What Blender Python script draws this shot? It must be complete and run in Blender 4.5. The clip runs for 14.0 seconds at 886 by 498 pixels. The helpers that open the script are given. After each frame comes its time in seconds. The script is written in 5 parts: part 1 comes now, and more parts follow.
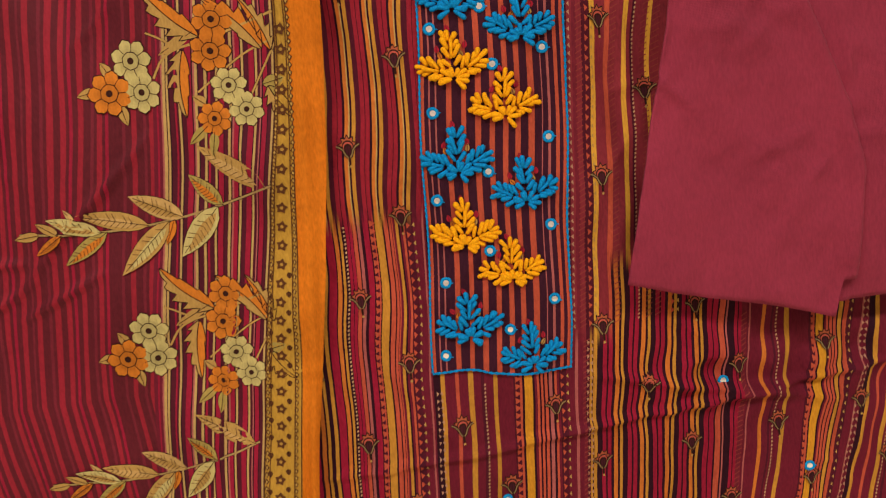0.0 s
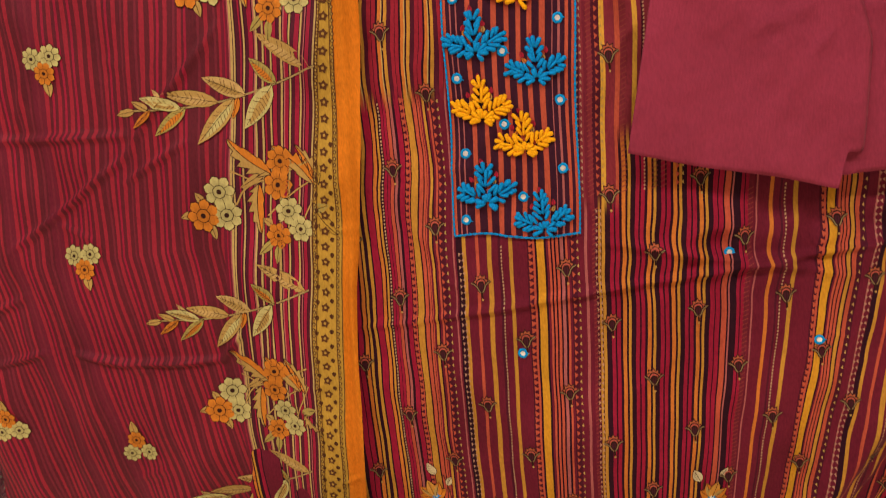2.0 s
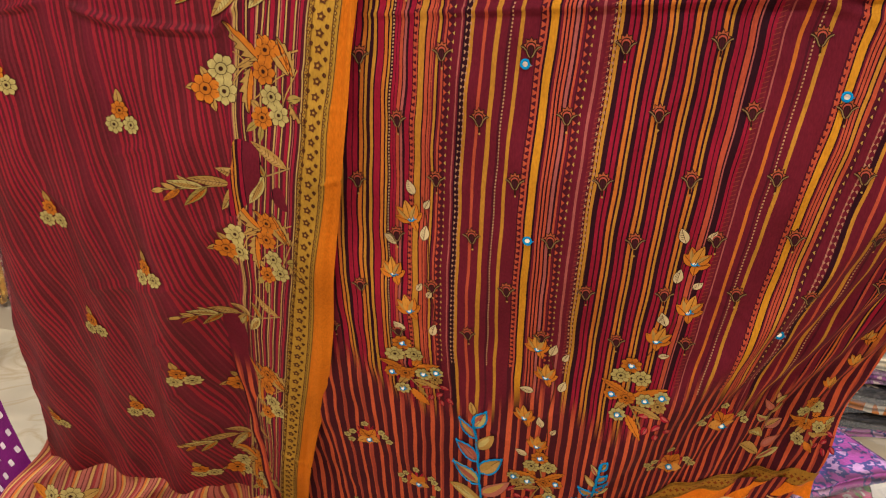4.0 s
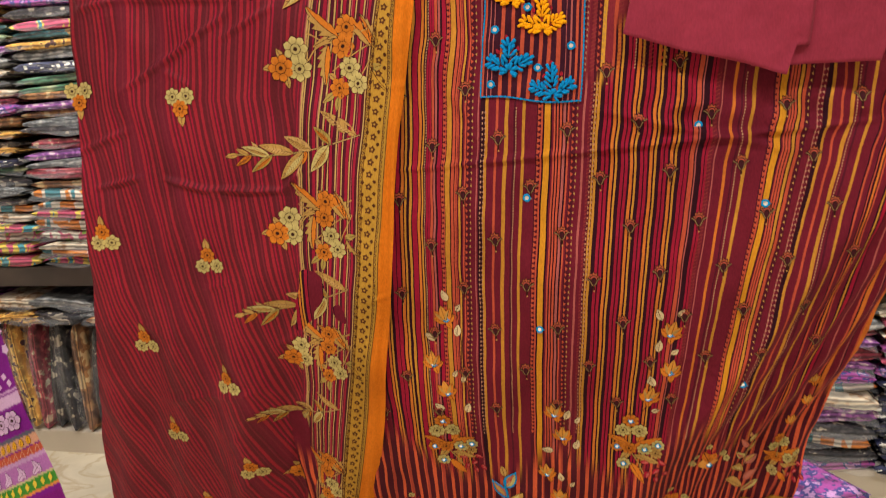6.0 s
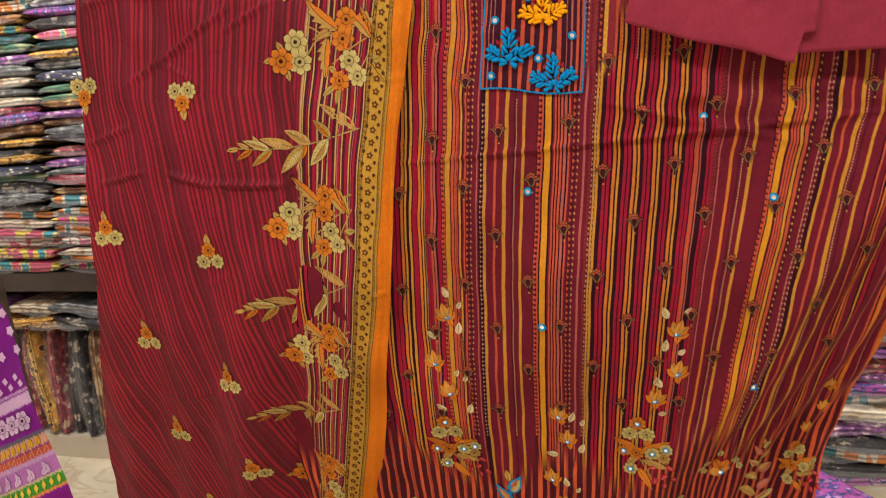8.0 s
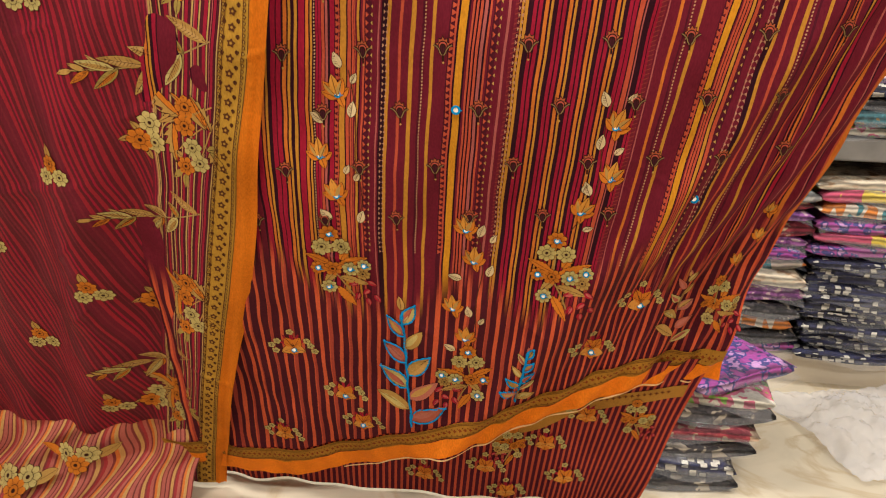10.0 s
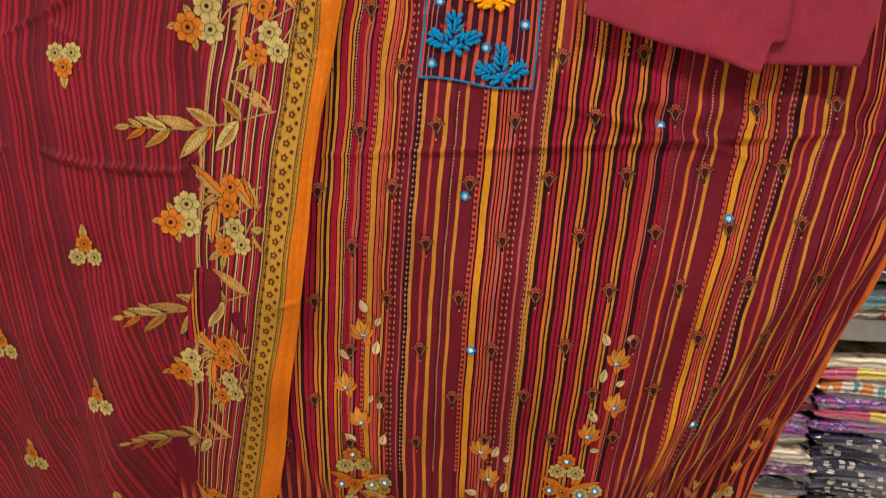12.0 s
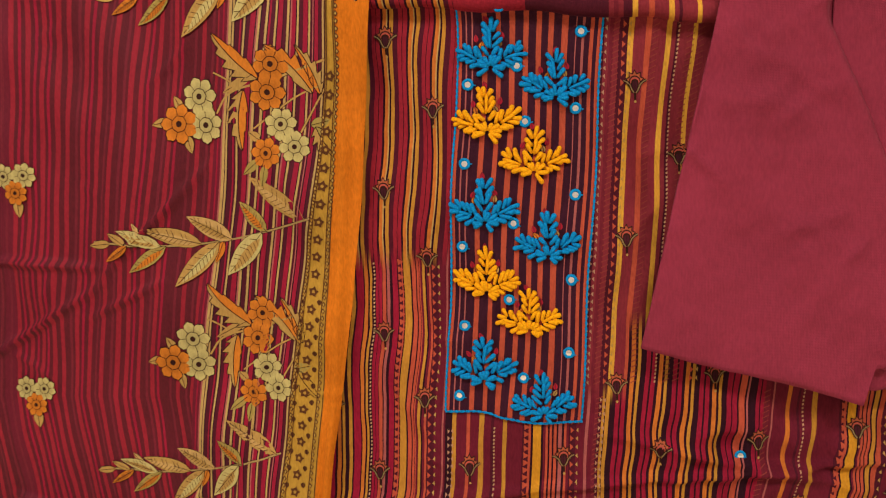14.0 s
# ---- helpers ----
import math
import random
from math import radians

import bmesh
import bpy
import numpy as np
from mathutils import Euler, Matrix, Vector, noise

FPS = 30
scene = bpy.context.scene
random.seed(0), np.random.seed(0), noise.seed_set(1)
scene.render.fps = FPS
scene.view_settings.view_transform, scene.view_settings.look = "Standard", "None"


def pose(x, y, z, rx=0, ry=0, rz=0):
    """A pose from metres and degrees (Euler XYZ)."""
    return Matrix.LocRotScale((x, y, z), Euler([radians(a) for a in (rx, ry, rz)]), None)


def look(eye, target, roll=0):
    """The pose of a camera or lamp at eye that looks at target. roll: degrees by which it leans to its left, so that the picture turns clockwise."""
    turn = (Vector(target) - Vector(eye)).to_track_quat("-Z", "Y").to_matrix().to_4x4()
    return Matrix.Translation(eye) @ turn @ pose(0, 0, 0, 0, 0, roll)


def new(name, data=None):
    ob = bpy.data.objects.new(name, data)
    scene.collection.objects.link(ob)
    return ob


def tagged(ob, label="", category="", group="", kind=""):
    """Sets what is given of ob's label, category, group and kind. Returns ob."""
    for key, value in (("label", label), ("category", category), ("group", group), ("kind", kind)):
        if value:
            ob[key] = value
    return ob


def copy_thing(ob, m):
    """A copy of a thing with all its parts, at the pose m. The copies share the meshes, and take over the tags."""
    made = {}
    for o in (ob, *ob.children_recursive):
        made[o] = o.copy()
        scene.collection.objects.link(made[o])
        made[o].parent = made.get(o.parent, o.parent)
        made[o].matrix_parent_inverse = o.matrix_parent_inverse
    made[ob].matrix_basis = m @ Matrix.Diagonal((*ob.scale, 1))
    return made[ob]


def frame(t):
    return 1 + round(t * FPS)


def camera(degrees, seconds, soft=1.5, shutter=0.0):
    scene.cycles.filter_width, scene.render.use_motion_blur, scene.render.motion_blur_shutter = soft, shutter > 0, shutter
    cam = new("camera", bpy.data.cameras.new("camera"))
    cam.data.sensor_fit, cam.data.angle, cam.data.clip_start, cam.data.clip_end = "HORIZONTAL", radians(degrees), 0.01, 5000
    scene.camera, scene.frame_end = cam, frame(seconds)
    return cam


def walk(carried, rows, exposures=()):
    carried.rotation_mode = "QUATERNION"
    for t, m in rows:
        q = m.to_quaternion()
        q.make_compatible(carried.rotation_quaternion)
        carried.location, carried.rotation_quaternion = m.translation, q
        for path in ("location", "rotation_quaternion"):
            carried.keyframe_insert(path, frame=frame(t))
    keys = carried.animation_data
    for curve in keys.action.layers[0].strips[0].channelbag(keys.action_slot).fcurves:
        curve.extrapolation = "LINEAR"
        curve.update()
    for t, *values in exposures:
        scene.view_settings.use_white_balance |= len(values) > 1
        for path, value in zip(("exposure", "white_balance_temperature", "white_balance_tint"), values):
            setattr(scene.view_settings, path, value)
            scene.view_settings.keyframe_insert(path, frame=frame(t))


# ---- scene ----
# ------------------------------------------------------------------ camera
cam = camera(59.5, 14.0, soft=1.1, shutter=0.15)
PATH = [
    (0, (-0.031, -0.763, 1.437), (-0.094, 1.208, 1.102), -7.6),
    (0.5, (0.05, -0.66, 1.462), (-0.174, 1.3, 1.13), -6.2),
    (1, (0.082, -0.636, 1.398), (-0.377, 1.296, 1.164), -6.2),
    (1.5, (0.073, -0.758, 1.372), (-0.37, 1.177, 1.127), -7.0),
    (2, (0.099, -0.871, 1.331), (-0.336, 1.047, 0.966), -8.3),
    (2.5, (0.082, -0.905, 1.252), (-0.264, 1.019, 0.828), -6.1),
    (3, (0.186, -0.842, 1.204), (-0.28, 1.027, 0.667), -0.3),
    (3.5, (0.144, -0.785, 1.081), (-0.308, 1.092, 0.56), 3.1),
    (3.7, (0.139, -0.807, 1.078), (-0.357, 1.039, 0.489), 2.5),
    (5.8, (0.146, -1.203, 1.166), (-0.338, 0.688, 0.736), -3.8),
    (6, (0.130, -1.132, 1.180), (-0.346, 0.773, 0.800), -3.6),
    (6.5, (0.118, -0.984, 1.248), (-0.438, 0.915, 0.958), -3.1),
    (7, (0.101, -0.941, 1.240), (-0.509, 0.948, 1.002), -2.0),
    (7.5, (0.109, -0.995, 1.190), (-0.521, 0.885, 0.930), -2.1),
    (8, (0.165, -1.110, 1.139), (-0.379, 0.787, 0.810), -3.6),
    (8.5, (0.135, -1.161, 1.048), (-0.238, 0.765, 0.660), -3.0),
    (9, (0.096, -1.175, 0.992), (-0.194, 0.747, 0.519), -2.8),
    (9.2, (0.109, -1.131, 0.978), (-0.174, 0.779, 0.457), -1.9),
    (11.3, (0.098, -0.795, 0.892), (-0.132, 1.099, 0.292), 3.1),
    (11.5, (0.109, -0.841, 0.923), (-0.125, 1.067, 0.37), 2.6),
    (12, (0.095, -0.99, 1.095), (-0.19, 0.971, 0.826), 0.7),
    (12.5, (0.034, -0.869, 1.305), (-0.133, 1.106, 1.036), -1.7),
    (13, (0.049, -0.688, 1.45), (-0.181, 1.26, 1.063), -3.0),
    (13.5, (0.044, -0.694, 1.463), (-0.227, 1.269, 1.188), -3.0),
    (14, (0.075, -0.785, 1.455), (-0.298, 1.164, 1.205), -3.2),
]
walk(cam, [(t, look(eye, target, roll)) for t, eye, target, roll in PATH],
     [(0.0, -0.05), (1.6, -0.01), (2.5, 0.12), (3.7, 0.14), (5.8, 0.2), (9.2, 0.22), (11.5, 0.22), (12.5, 0.21), (13.2, 0.05), (14.0, -0.02)])

# ------------------------------------------------------------------ light
world = bpy.data.worlds.new("shop_air")
scene.world = world
world.use_nodes = True
world.node_tree.nodes["Background"].inputs[0].default_value = (1.0, 0.93, 0.84, 1)
world.node_tree.nodes["Background"].inputs[1].default_value = 0.05
scene.view_settings.exposure = 0.0


# Unseen area lamps, added at ceiling height to light the garments and shelves.
def added_lamp(x, y, z, sx, sy, watts):
    lamp = bpy.data.lights.new("added_lamp", "AREA")
    lamp.shape, lamp.size, lamp.size_y = "RECTANGLE", sx, sy
    lamp.energy, lamp.color = watts, (1.0, 0.94, 0.89)
    ob = new("added_lamp", lamp)
    ob.location = (x, y, z)
    return ob


added_lamp(-1.0, -1.6, 2.8, 1.2, 0.3, 43)
added_lamp(0.9, -1.6, 2.8, 1.2, 0.3, 43)
# added pair further back, to brighten the shelves and floor
added_lamp(-1.7, 0.30, 2.8, 1.2, 0.3, 44)
added_lamp(1.6, 0.40, 2.8, 1.2, 0.3, 40)

# ------------------------------------------------------------------ materials


def material(name):
    m = bpy.data.materials.new(name)
    m.use_nodes = True
    return m, m.node_tree.nodes, m.node_tree.links, m.node_tree.nodes["Principled BSDF"]


def textile(name, grain=1500.0, rough=0.8, bump=0.25, vary=0.16, sheen=0.15, tint=None, spec=0.07):
    """Woven cloth: the printed colour, thread grain, slight unevenness of the dye."""
    m, n, l, b = material(name)
    co = n.new("ShaderNodeTexCoord")
    if tint is None:
        src = n.new("ShaderNodeAttribute")
        src.attribute_name = "print"
        col = src.outputs["Color"]
    else:
        src = n.new("ShaderNodeRGB")
        src.outputs[0].default_value = (*tint, 1)
        col = src.outputs[0]
    big = n.new("ShaderNodeTexNoise")
    big.inputs["Scale"].default_value, big.inputs["Detail"].default_value = 9.0, 4.0
    fine = n.new("ShaderNodeTexNoise")
    fine.inputs["Scale"].default_value, fine.inputs["Detail"].default_value = grain * 0.35, 3.0
    l.new(co.outputs["Object"], big.inputs["Vector"])
    stretch = n.new("ShaderNodeMapping")
    stretch.inputs["Scale"].default_value = (1.0, 1.0, 0.3)
    l.new(co.outputs["Object"], stretch.inputs["Vector"])
    l.new(stretch.outputs[0], fine.inputs["Vector"])
    add = n.new("ShaderNodeMath")
    add.operation = "ADD"
    l.new(big.outputs["Fac"], add.inputs[0])
    l.new(fine.outputs["Fac"], add.inputs[1])
    rng = n.new("ShaderNodeMapRange")
    rng.inputs["From Min"].default_value, rng.inputs["From Max"].default_value = 0.6, 1.4
    rng.inputs["To Min"].default_value, rng.inputs["To Max"].default_value = 1.0 - vary, 1.0 + vary
    l.new(add.outputs[0], rng.inputs["Value"])
    mul = n.new("ShaderNodeVectorMath")
    mul.operation = "SCALE"
    l.new(col, mul.inputs[0])
    l.new(rng.outputs[0], mul.inputs["Scale"])
    l.new(mul.outputs[0], b.inputs["Base Color"])
    warp = n.new("ShaderNodeTexWave")
    warp.wave_type, warp.bands_direction = "BANDS", "X"
    warp.inputs["Scale"].default_value, warp.inputs["Distortion"].default_value = grain / 6.0, 1.5
    weft = n.new("ShaderNodeTexWave")
    weft.wave_type, weft.bands_direction = "BANDS", "Z"
    weft.inputs["Scale"].default_value, weft.inputs["Distortion"].default_value = grain / 6.0, 1.5
    l.new(co.outputs["Object"], warp.inputs["Vector"])
    l.new(co.outputs["Object"], weft.inputs["Vector"])
    both = n.new("ShaderNodeMath")
    both.operation = "MULTIPLY"
    l.new(warp.outputs["Fac"], both.inputs[0])
    l.new(weft.outputs["Fac"], both.inputs[1])
    bmp = n.new("ShaderNodeBump")
    bmp.inputs["Strength"].default_value, bmp.inputs["Distance"].default_value = bump, 0.0006
    l.new(both.outputs[0], bmp.inputs["Height"])
    l.new(bmp.outputs[0], b.inputs["Normal"])
    b.inputs["Roughness"].default_value = rough
    b.inputs["Sheen Weight"].default_value = sheen
    b.inputs["Sheen Roughness"].default_value = 0.4
    b.inputs["Specular IOR Level"].default_value = spec
    return m


def plain(name, color, rough=0.5, metal=0.0, coat=0.0, vary=0.1, scale=20.0, bump=0.0, spec=0.5):
    m, n, l, b = material(name)
    co = n.new("ShaderNodeTexCoord")
    noi = n.new("ShaderNodeTexNoise")
    noi.inputs["Scale"].default_value, noi.inputs["Detail"].default_value = scale, 5.0
    l.new(co.outputs["Object"], noi.inputs["Vector"])
    rmp = n.new("ShaderNodeValToRGB")
    rmp.color_ramp.elements[0].position, rmp.color_ramp.elements[1].position = 0.3, 0.7
    rmp.color_ramp.elements[0].color = (*[c * (1 - vary) for c in color], 1)
    rmp.color_ramp.elements[1].color = (*[min(1, c * (1 + vary)) for c in color], 1)
    l.new(noi.outputs["Fac"], rmp.inputs["Fac"])
    l.new(rmp.outputs["Color"], b.inputs["Base Color"])
    b.inputs["Roughness"].default_value, b.inputs["Metallic"].default_value = rough, metal
    b.inputs["Coat Weight"].default_value = coat
    b.inputs["Specular IOR Level"].default_value = spec
    if bump:
        bp = n.new("ShaderNodeBump")
        bp.inputs["Strength"].default_value, bp.inputs["Distance"].default_value = 0.5, bump
        l.new(noi.outputs["Fac"], bp.inputs["Height"])
        l.new(bp.outputs[0], b.inputs["Normal"])
    return m


COTTON = textile("printed_cotton", 1500, 0.8, 0.3, 0.30, 0.0)
CHIFFON = textile("printed_chiffon", 1800, 0.55, 0.2, 0.27, 0.0, spec=0.09)
INK = textile("fabric_print", 1700, 0.78, 0.25, 0.26, 0.0)
MAROON_CLOTH = textile("maroon_cotton", 1300, 0.85, 0.35, 0.20, 0.05, tint=(0.245, 0.027, 0.050))
BLUE_THREAD = plain("blue_thread", (0.002, 0.215, 0.50), 0.85, vary=0.32, scale=700, bump=0.0009, spec=0.12)
YELLOW_THREAD = plain("yellow_thread", (0.86, 0.35, 0.004), 0.85, vary=0.25, scale=700, bump=0.0009, spec=0.12)
RED_THREAD = plain("red_thread", (0.35, 0.012, 0.015), 0.7, vary=0.25, scale=900)
SHEESHA = plain("mirror_foil", (0.85, 0.87, 0.9), 0.12, metal=1.0, vary=0.04, scale=300, bump=0.0003)

# print colours
TONES = {
    "K": (0.026, 0.005, 0.010), "T": (0.43, 0.26, 0.085), "M": (0.125, 0.010, 0.021), "m": (0.15, 0.014, 0.024), "R": (0.26, 0.009, 0.028),
    "Y": (0.45, 0.195, 0.026), "O": (0.50, 0.135, 0.022), "C": (0.42, 0.068, 0.034), "P": (0.34, 0.085, 0.075),
    "W": (0.52, 0.22, 0.016), "S": (0.255, 0.014, 0.025), "G": (0.096, 0.010, 0.016), "N": (0.20, 0.022, 0.030), "X": (0.60, 0.29, 0.035), "V": (0.040, 0.008, 0.017), "D": (0.070, 0.008, 0.016),
}
OCHRE, PALE, SAFFRON, DARK = (0.42, 0.24, 0.065), (0.49, 0.385, 0.14), (0.55, 0.165, 0.018), (0.035, 0.011, 0.007)
SKY, CRIMSON, ROSE, MOSS = (0.03, 0.25, 0.5), (0.36, 0.012, 0.03), (0.42, 0.11, 0.07), (0.34, 0.24, 0.06)


def stripes(text):
    """Pairs of tone and width from a text such as 'K5 Y6'."""
    return [(TONES[w[0]], float(w[1:])) for w in text.split()]

# ------------------------------------------------------------------ mesh helpers


def mesh_part(name, verts, faces, mat, parent=None, label="", smooth=True, colors=None):
    """One mesh object from arrays. colors: one colour a face corner."""
    me = bpy.data.meshes.new(name)
    me.from_pydata([tuple(v) for v in verts], [], [tuple(f) for f in faces])
    if colors is not None:
        at = me.attributes.new("print", "FLOAT_COLOR", "CORNER")
        at.data.foreach_set("color", np.asarray(colors, dtype=np.float32).ravel())
    me.materials.append(mat)
    if smooth:
        me.polygons.foreach_set("use_smooth", [True] * len(me.polygons))
    me.update()
    ob = new(name, me)
    if parent is not None:
        ob.parent = parent
    if label:
        ob["label"] = label
    return ob


def part(name, bm, mat, parent, label="", smooth=True):
    me = bpy.data.meshes.new(name)
    bm.to_mesh(me)
    bm.free()
    me.materials.append(mat)
    if smooth:
        me.polygons.foreach_set("use_smooth", [True] * len(me.polygons))
    ob = new(name, me)
    ob.parent = parent
    if label:
        ob["label"] = label
    return ob


def thing(name, label, category, place=(0, 0, 0), group="", kind=""):
    ob = new(name)
    ob.empty_display_size = 0.05
    ob.location = place
    return tagged(ob, label, category, group, kind)


def grid_faces(rows, cols):
    i = np.arange(rows - 1)[:, None] * cols + np.arange(cols - 1)[None, :]
    return np.stack([i, i + 1, i + cols + 1, i + cols], -1).reshape(-1, 4)


def sheet(name, x, y, z, mat, parent=None, label="", tone=None):
    """A cloth grid. x, y, z: rows by columns. tone: rows by columns-1 by 3, a colour a strip at each row."""
    rows, cols = x.shape
    colors = None
    if tone is not None:
        a, b = tone[:-1], tone[1:]
        colors = np.ones((rows - 1, cols - 1, 4, 4))
        for k, src in enumerate((a, a, b, b)):
            colors[:, :, k, :3] = src
        colors = colors.reshape(-1, 4)
    return mesh_part(name, np.stack([x, y, z], -1).reshape(-1, 3), grid_faces(rows, cols), mat, parent, label, True, colors)


def smoothstep(a, b, v):
    t = np.clip((v - a) / (b - a), 0, 1)
    return t * t * (3 - 2 * t)


def softplus(v, k):
    return np.logaddexp(0, v * k) / k


def ripple(x, z, seed, size, lean=1.0):
    """Smooth uneven waves, about -1 to 1; lean stretches them upwards."""
    r = random.Random(seed)
    out = 0
    for _ in range(7):
        a, b, p = r.uniform(-1, 1), r.uniform(-1, 1) / lean, r.uniform(0, 6.28)
        out = out + np.sin((a * x + b * z) * 6.28 / size * r.uniform(0.6, 1.5) + p)
    return out / 3.5


def ridge(x, z, x0, z0, x1, z1, width, height):
    """A crease along a line: a narrow raised fold."""
    dx, dz = x1 - x0, z1 - z0
    ll = dx * dx + dz * dz
    t = np.clip(((x - x0) * dx + (z - z0) * dz) / ll, 0, 1)
    side = ((x - x0) * dz - (z - z0) * dx) / math.sqrt(ll)
    d2 = (x - x0 - t * dx) ** 2 + (z - z0 - t * dz) ** 2
    ends = np.sin(np.pi * np.clip(t, 0.02, 0.98)) ** 0.5
    return height * ends * np.exp(-d2 / width ** 2) * (1 - 0.5 * np.tanh(side / width))


def crumples(seed, count, x0, x1, z0, z1, tallest):
    """Short creases scattered over a cloth, most of them lying across."""
    r = random.Random(seed)
    out = []
    for _ in range(count):
        x, z, a, ln = r.uniform(x0, x1), r.uniform(z0, z1), r.choice((r.gauss(0, 0.35), r.gauss(0.9, 0.3), r.gauss(-0.8, 0.3))), r.uniform(0.03, 0.11)
        out.append((x, z, x + ln * math.cos(a), z + ln * math.sin(a), r.uniform(0.0035, 0.008), r.uniform(0.3, 1.0) * tallest))
    return out


KURTI_CREASES = crumples(71, 34, -0.25, 0.40, 0.45, 1.55, 0.0034)
DUPATTA_CREASES = crumples(72, 34, -0.80, -0.22, 0.30, 1.60, 0.0036)


# ------------------------------------------------------------------ the hanging surfaces
# The suit hangs facing -y; y grows away from the viewer.


def fall(x, z):
    """Where the cloth hangs: upright above, drawn back below and at its side."""
    return 0.16 * softplus(x, 15) + 0.45 * softplus(0.85 - z, 12)


def kurti_y(x, z):
    x, z = np.asarray(x, float), np.asarray(z, float)
    y = fall(x, z)
    low = smoothstep(1.0, 0.35, z)
    y = y + 0.006 * ripple(x, z, 3, 0.16, 2.5) + 0.0026 * ripple(x, z, 4, 0.05, 1.6)
    y = y + low * 0.011 * ripple(x, z, 5, 0.17, 6.0)
    side = smoothstep(0.07, 0.14, x) * smoothstep(1.18, 1.3, z)
    y = y + side * (0.008 * ripple(x, z, 6, 0.07, 3.0) + 0.003 * ripple(x, z, 16, 0.03, 2.0))
    near = smoothstep(-0.06, -0.10, x) * smoothstep(1.1, 1.25, z)
    y = y + near * (0.004 * ripple(x, z, 7, 0.08, 2.0) + 0.0015 * ripple(x, z, 17, 0.03, 1.2))
    # the fold line across, from lying folded, and the crumple above it
    y = y - ridge(x, z, -0.24, 1.075, 0.50, 1.115, 0.0045, 0.009)
    y = y - ridge(x, z, 0.08, 1.15, 0.36, 1.075, 0.006, 0.009) + 0.007 * smoothstep(0.1, 0.2, x) * np.exp(-((z - 1.12) / 0.05) ** 2) * ripple(x, z, 8, 0.06, 1.0)
    y = y - ridge(x, z, -0.23, 0.86, 0.1, 0.90, 0.008, 0.001)
    y = y - ridge(x, z, -0.20, 1.235, -0.11, 1.265, 0.003, 0.002)
    for c in KURTI_CREASES:
        y = y - ridge(x, z, *c)
    # folded over at the top
    y = y - ridge(x, z, -0.30, 1.622, 0.34, 1.553, 0.010, 0.010) + 0.02 * smoothstep(0.0, 0.03, z - 1.600 + 0.108 * x)
    # the side swings back along a slanting fold
    d = ((x - 0.47) * 0.857 - (z - 1.0) * 0.515) * smoothstep(1.12, 0.98, z)
    deep = softplus(d, 60) * smoothstep(1.08, 0.85, z)
    y = y + 0.40 * deep * smoothstep(0.38, 0.6, z) + 0.2 * deep - 0.022 * np.exp(-((d + 0.012) / 0.022) ** 2) * smoothstep(1.05, 0.85, z)
    y = y + smoothstep(0.0, 0.03, d) * 0.007 * np.sin(d * 6.28 / 0.045 + 2.0 * z)
    return y


def band_lines(z):
    """The dupatta's border: gold band from a to b, orange cloth from b to c."""
    zs = [-0.2, 0.055, 0.184, 0.30, 0.50, 0.618, 0.705, 0.875, 0.979, 1.077, 1.20, 1.32, 1.47, 1.62, 1.72]
    a = [-0.60, -0.547, -0.513, -0.468, -0.408, -0.375, -0.346, -0.303, -0.284, -0.272, -0.250, -0.226, -0.193, -0.175, -0.166]
    b = [-0.565, -0.513, -0.476, -0.437, -0.372, -0.335, -0.312, -0.264, -0.247, -0.232, -0.212, -0.197, -0.178, -0.166, -0.158]
    c = [-0.545, -0.492, -0.447, -0.412, -0.340, -0.302, -0.283, -0.240, -0.224, -0.216, -0.192, -0.169, -0.146, -0.130, -0.120]
    out = []
    for col in (a, b, c):
        v = 0
        for dz in (-0.05, -0.025, 0, 0.025, 0.05):
            v = v + np.interp(z + dz, zs, col) / 5
        out.append(v)
    return out


def dupatta_left(z):
    zs = [-0.1, 0.166, 0.34, 0.60, 0.80, 0.95, 1.18, 1.45, 1.7]
    xs = [-1.14, -1.05, -0.975, -0.885, -0.80, -0.772, -0.752, -0.732, -0.72]
    return sum(np.interp(z + d, zs, xs) for d in (-0.08, -0.04, 0, 0.04, 0.08)) / 5


def multi_left(z):
    """Where the plain red stripes of the dupatta give way to the many-coloured ones."""
    zs = [-0.1, 0.30, 0.545, 0.83, 1.053, 1.196, 1.388, 1.567, 1.7]
    xs = [-0.64, -0.565, -0.487, -0.415, -0.388, -0.366, -0.328, -0.294, -0.275]
    return sum(np.interp(z + d, zs, xs) for d in (-0.08, -0.04, 0, 0.04, 0.08)) / 5


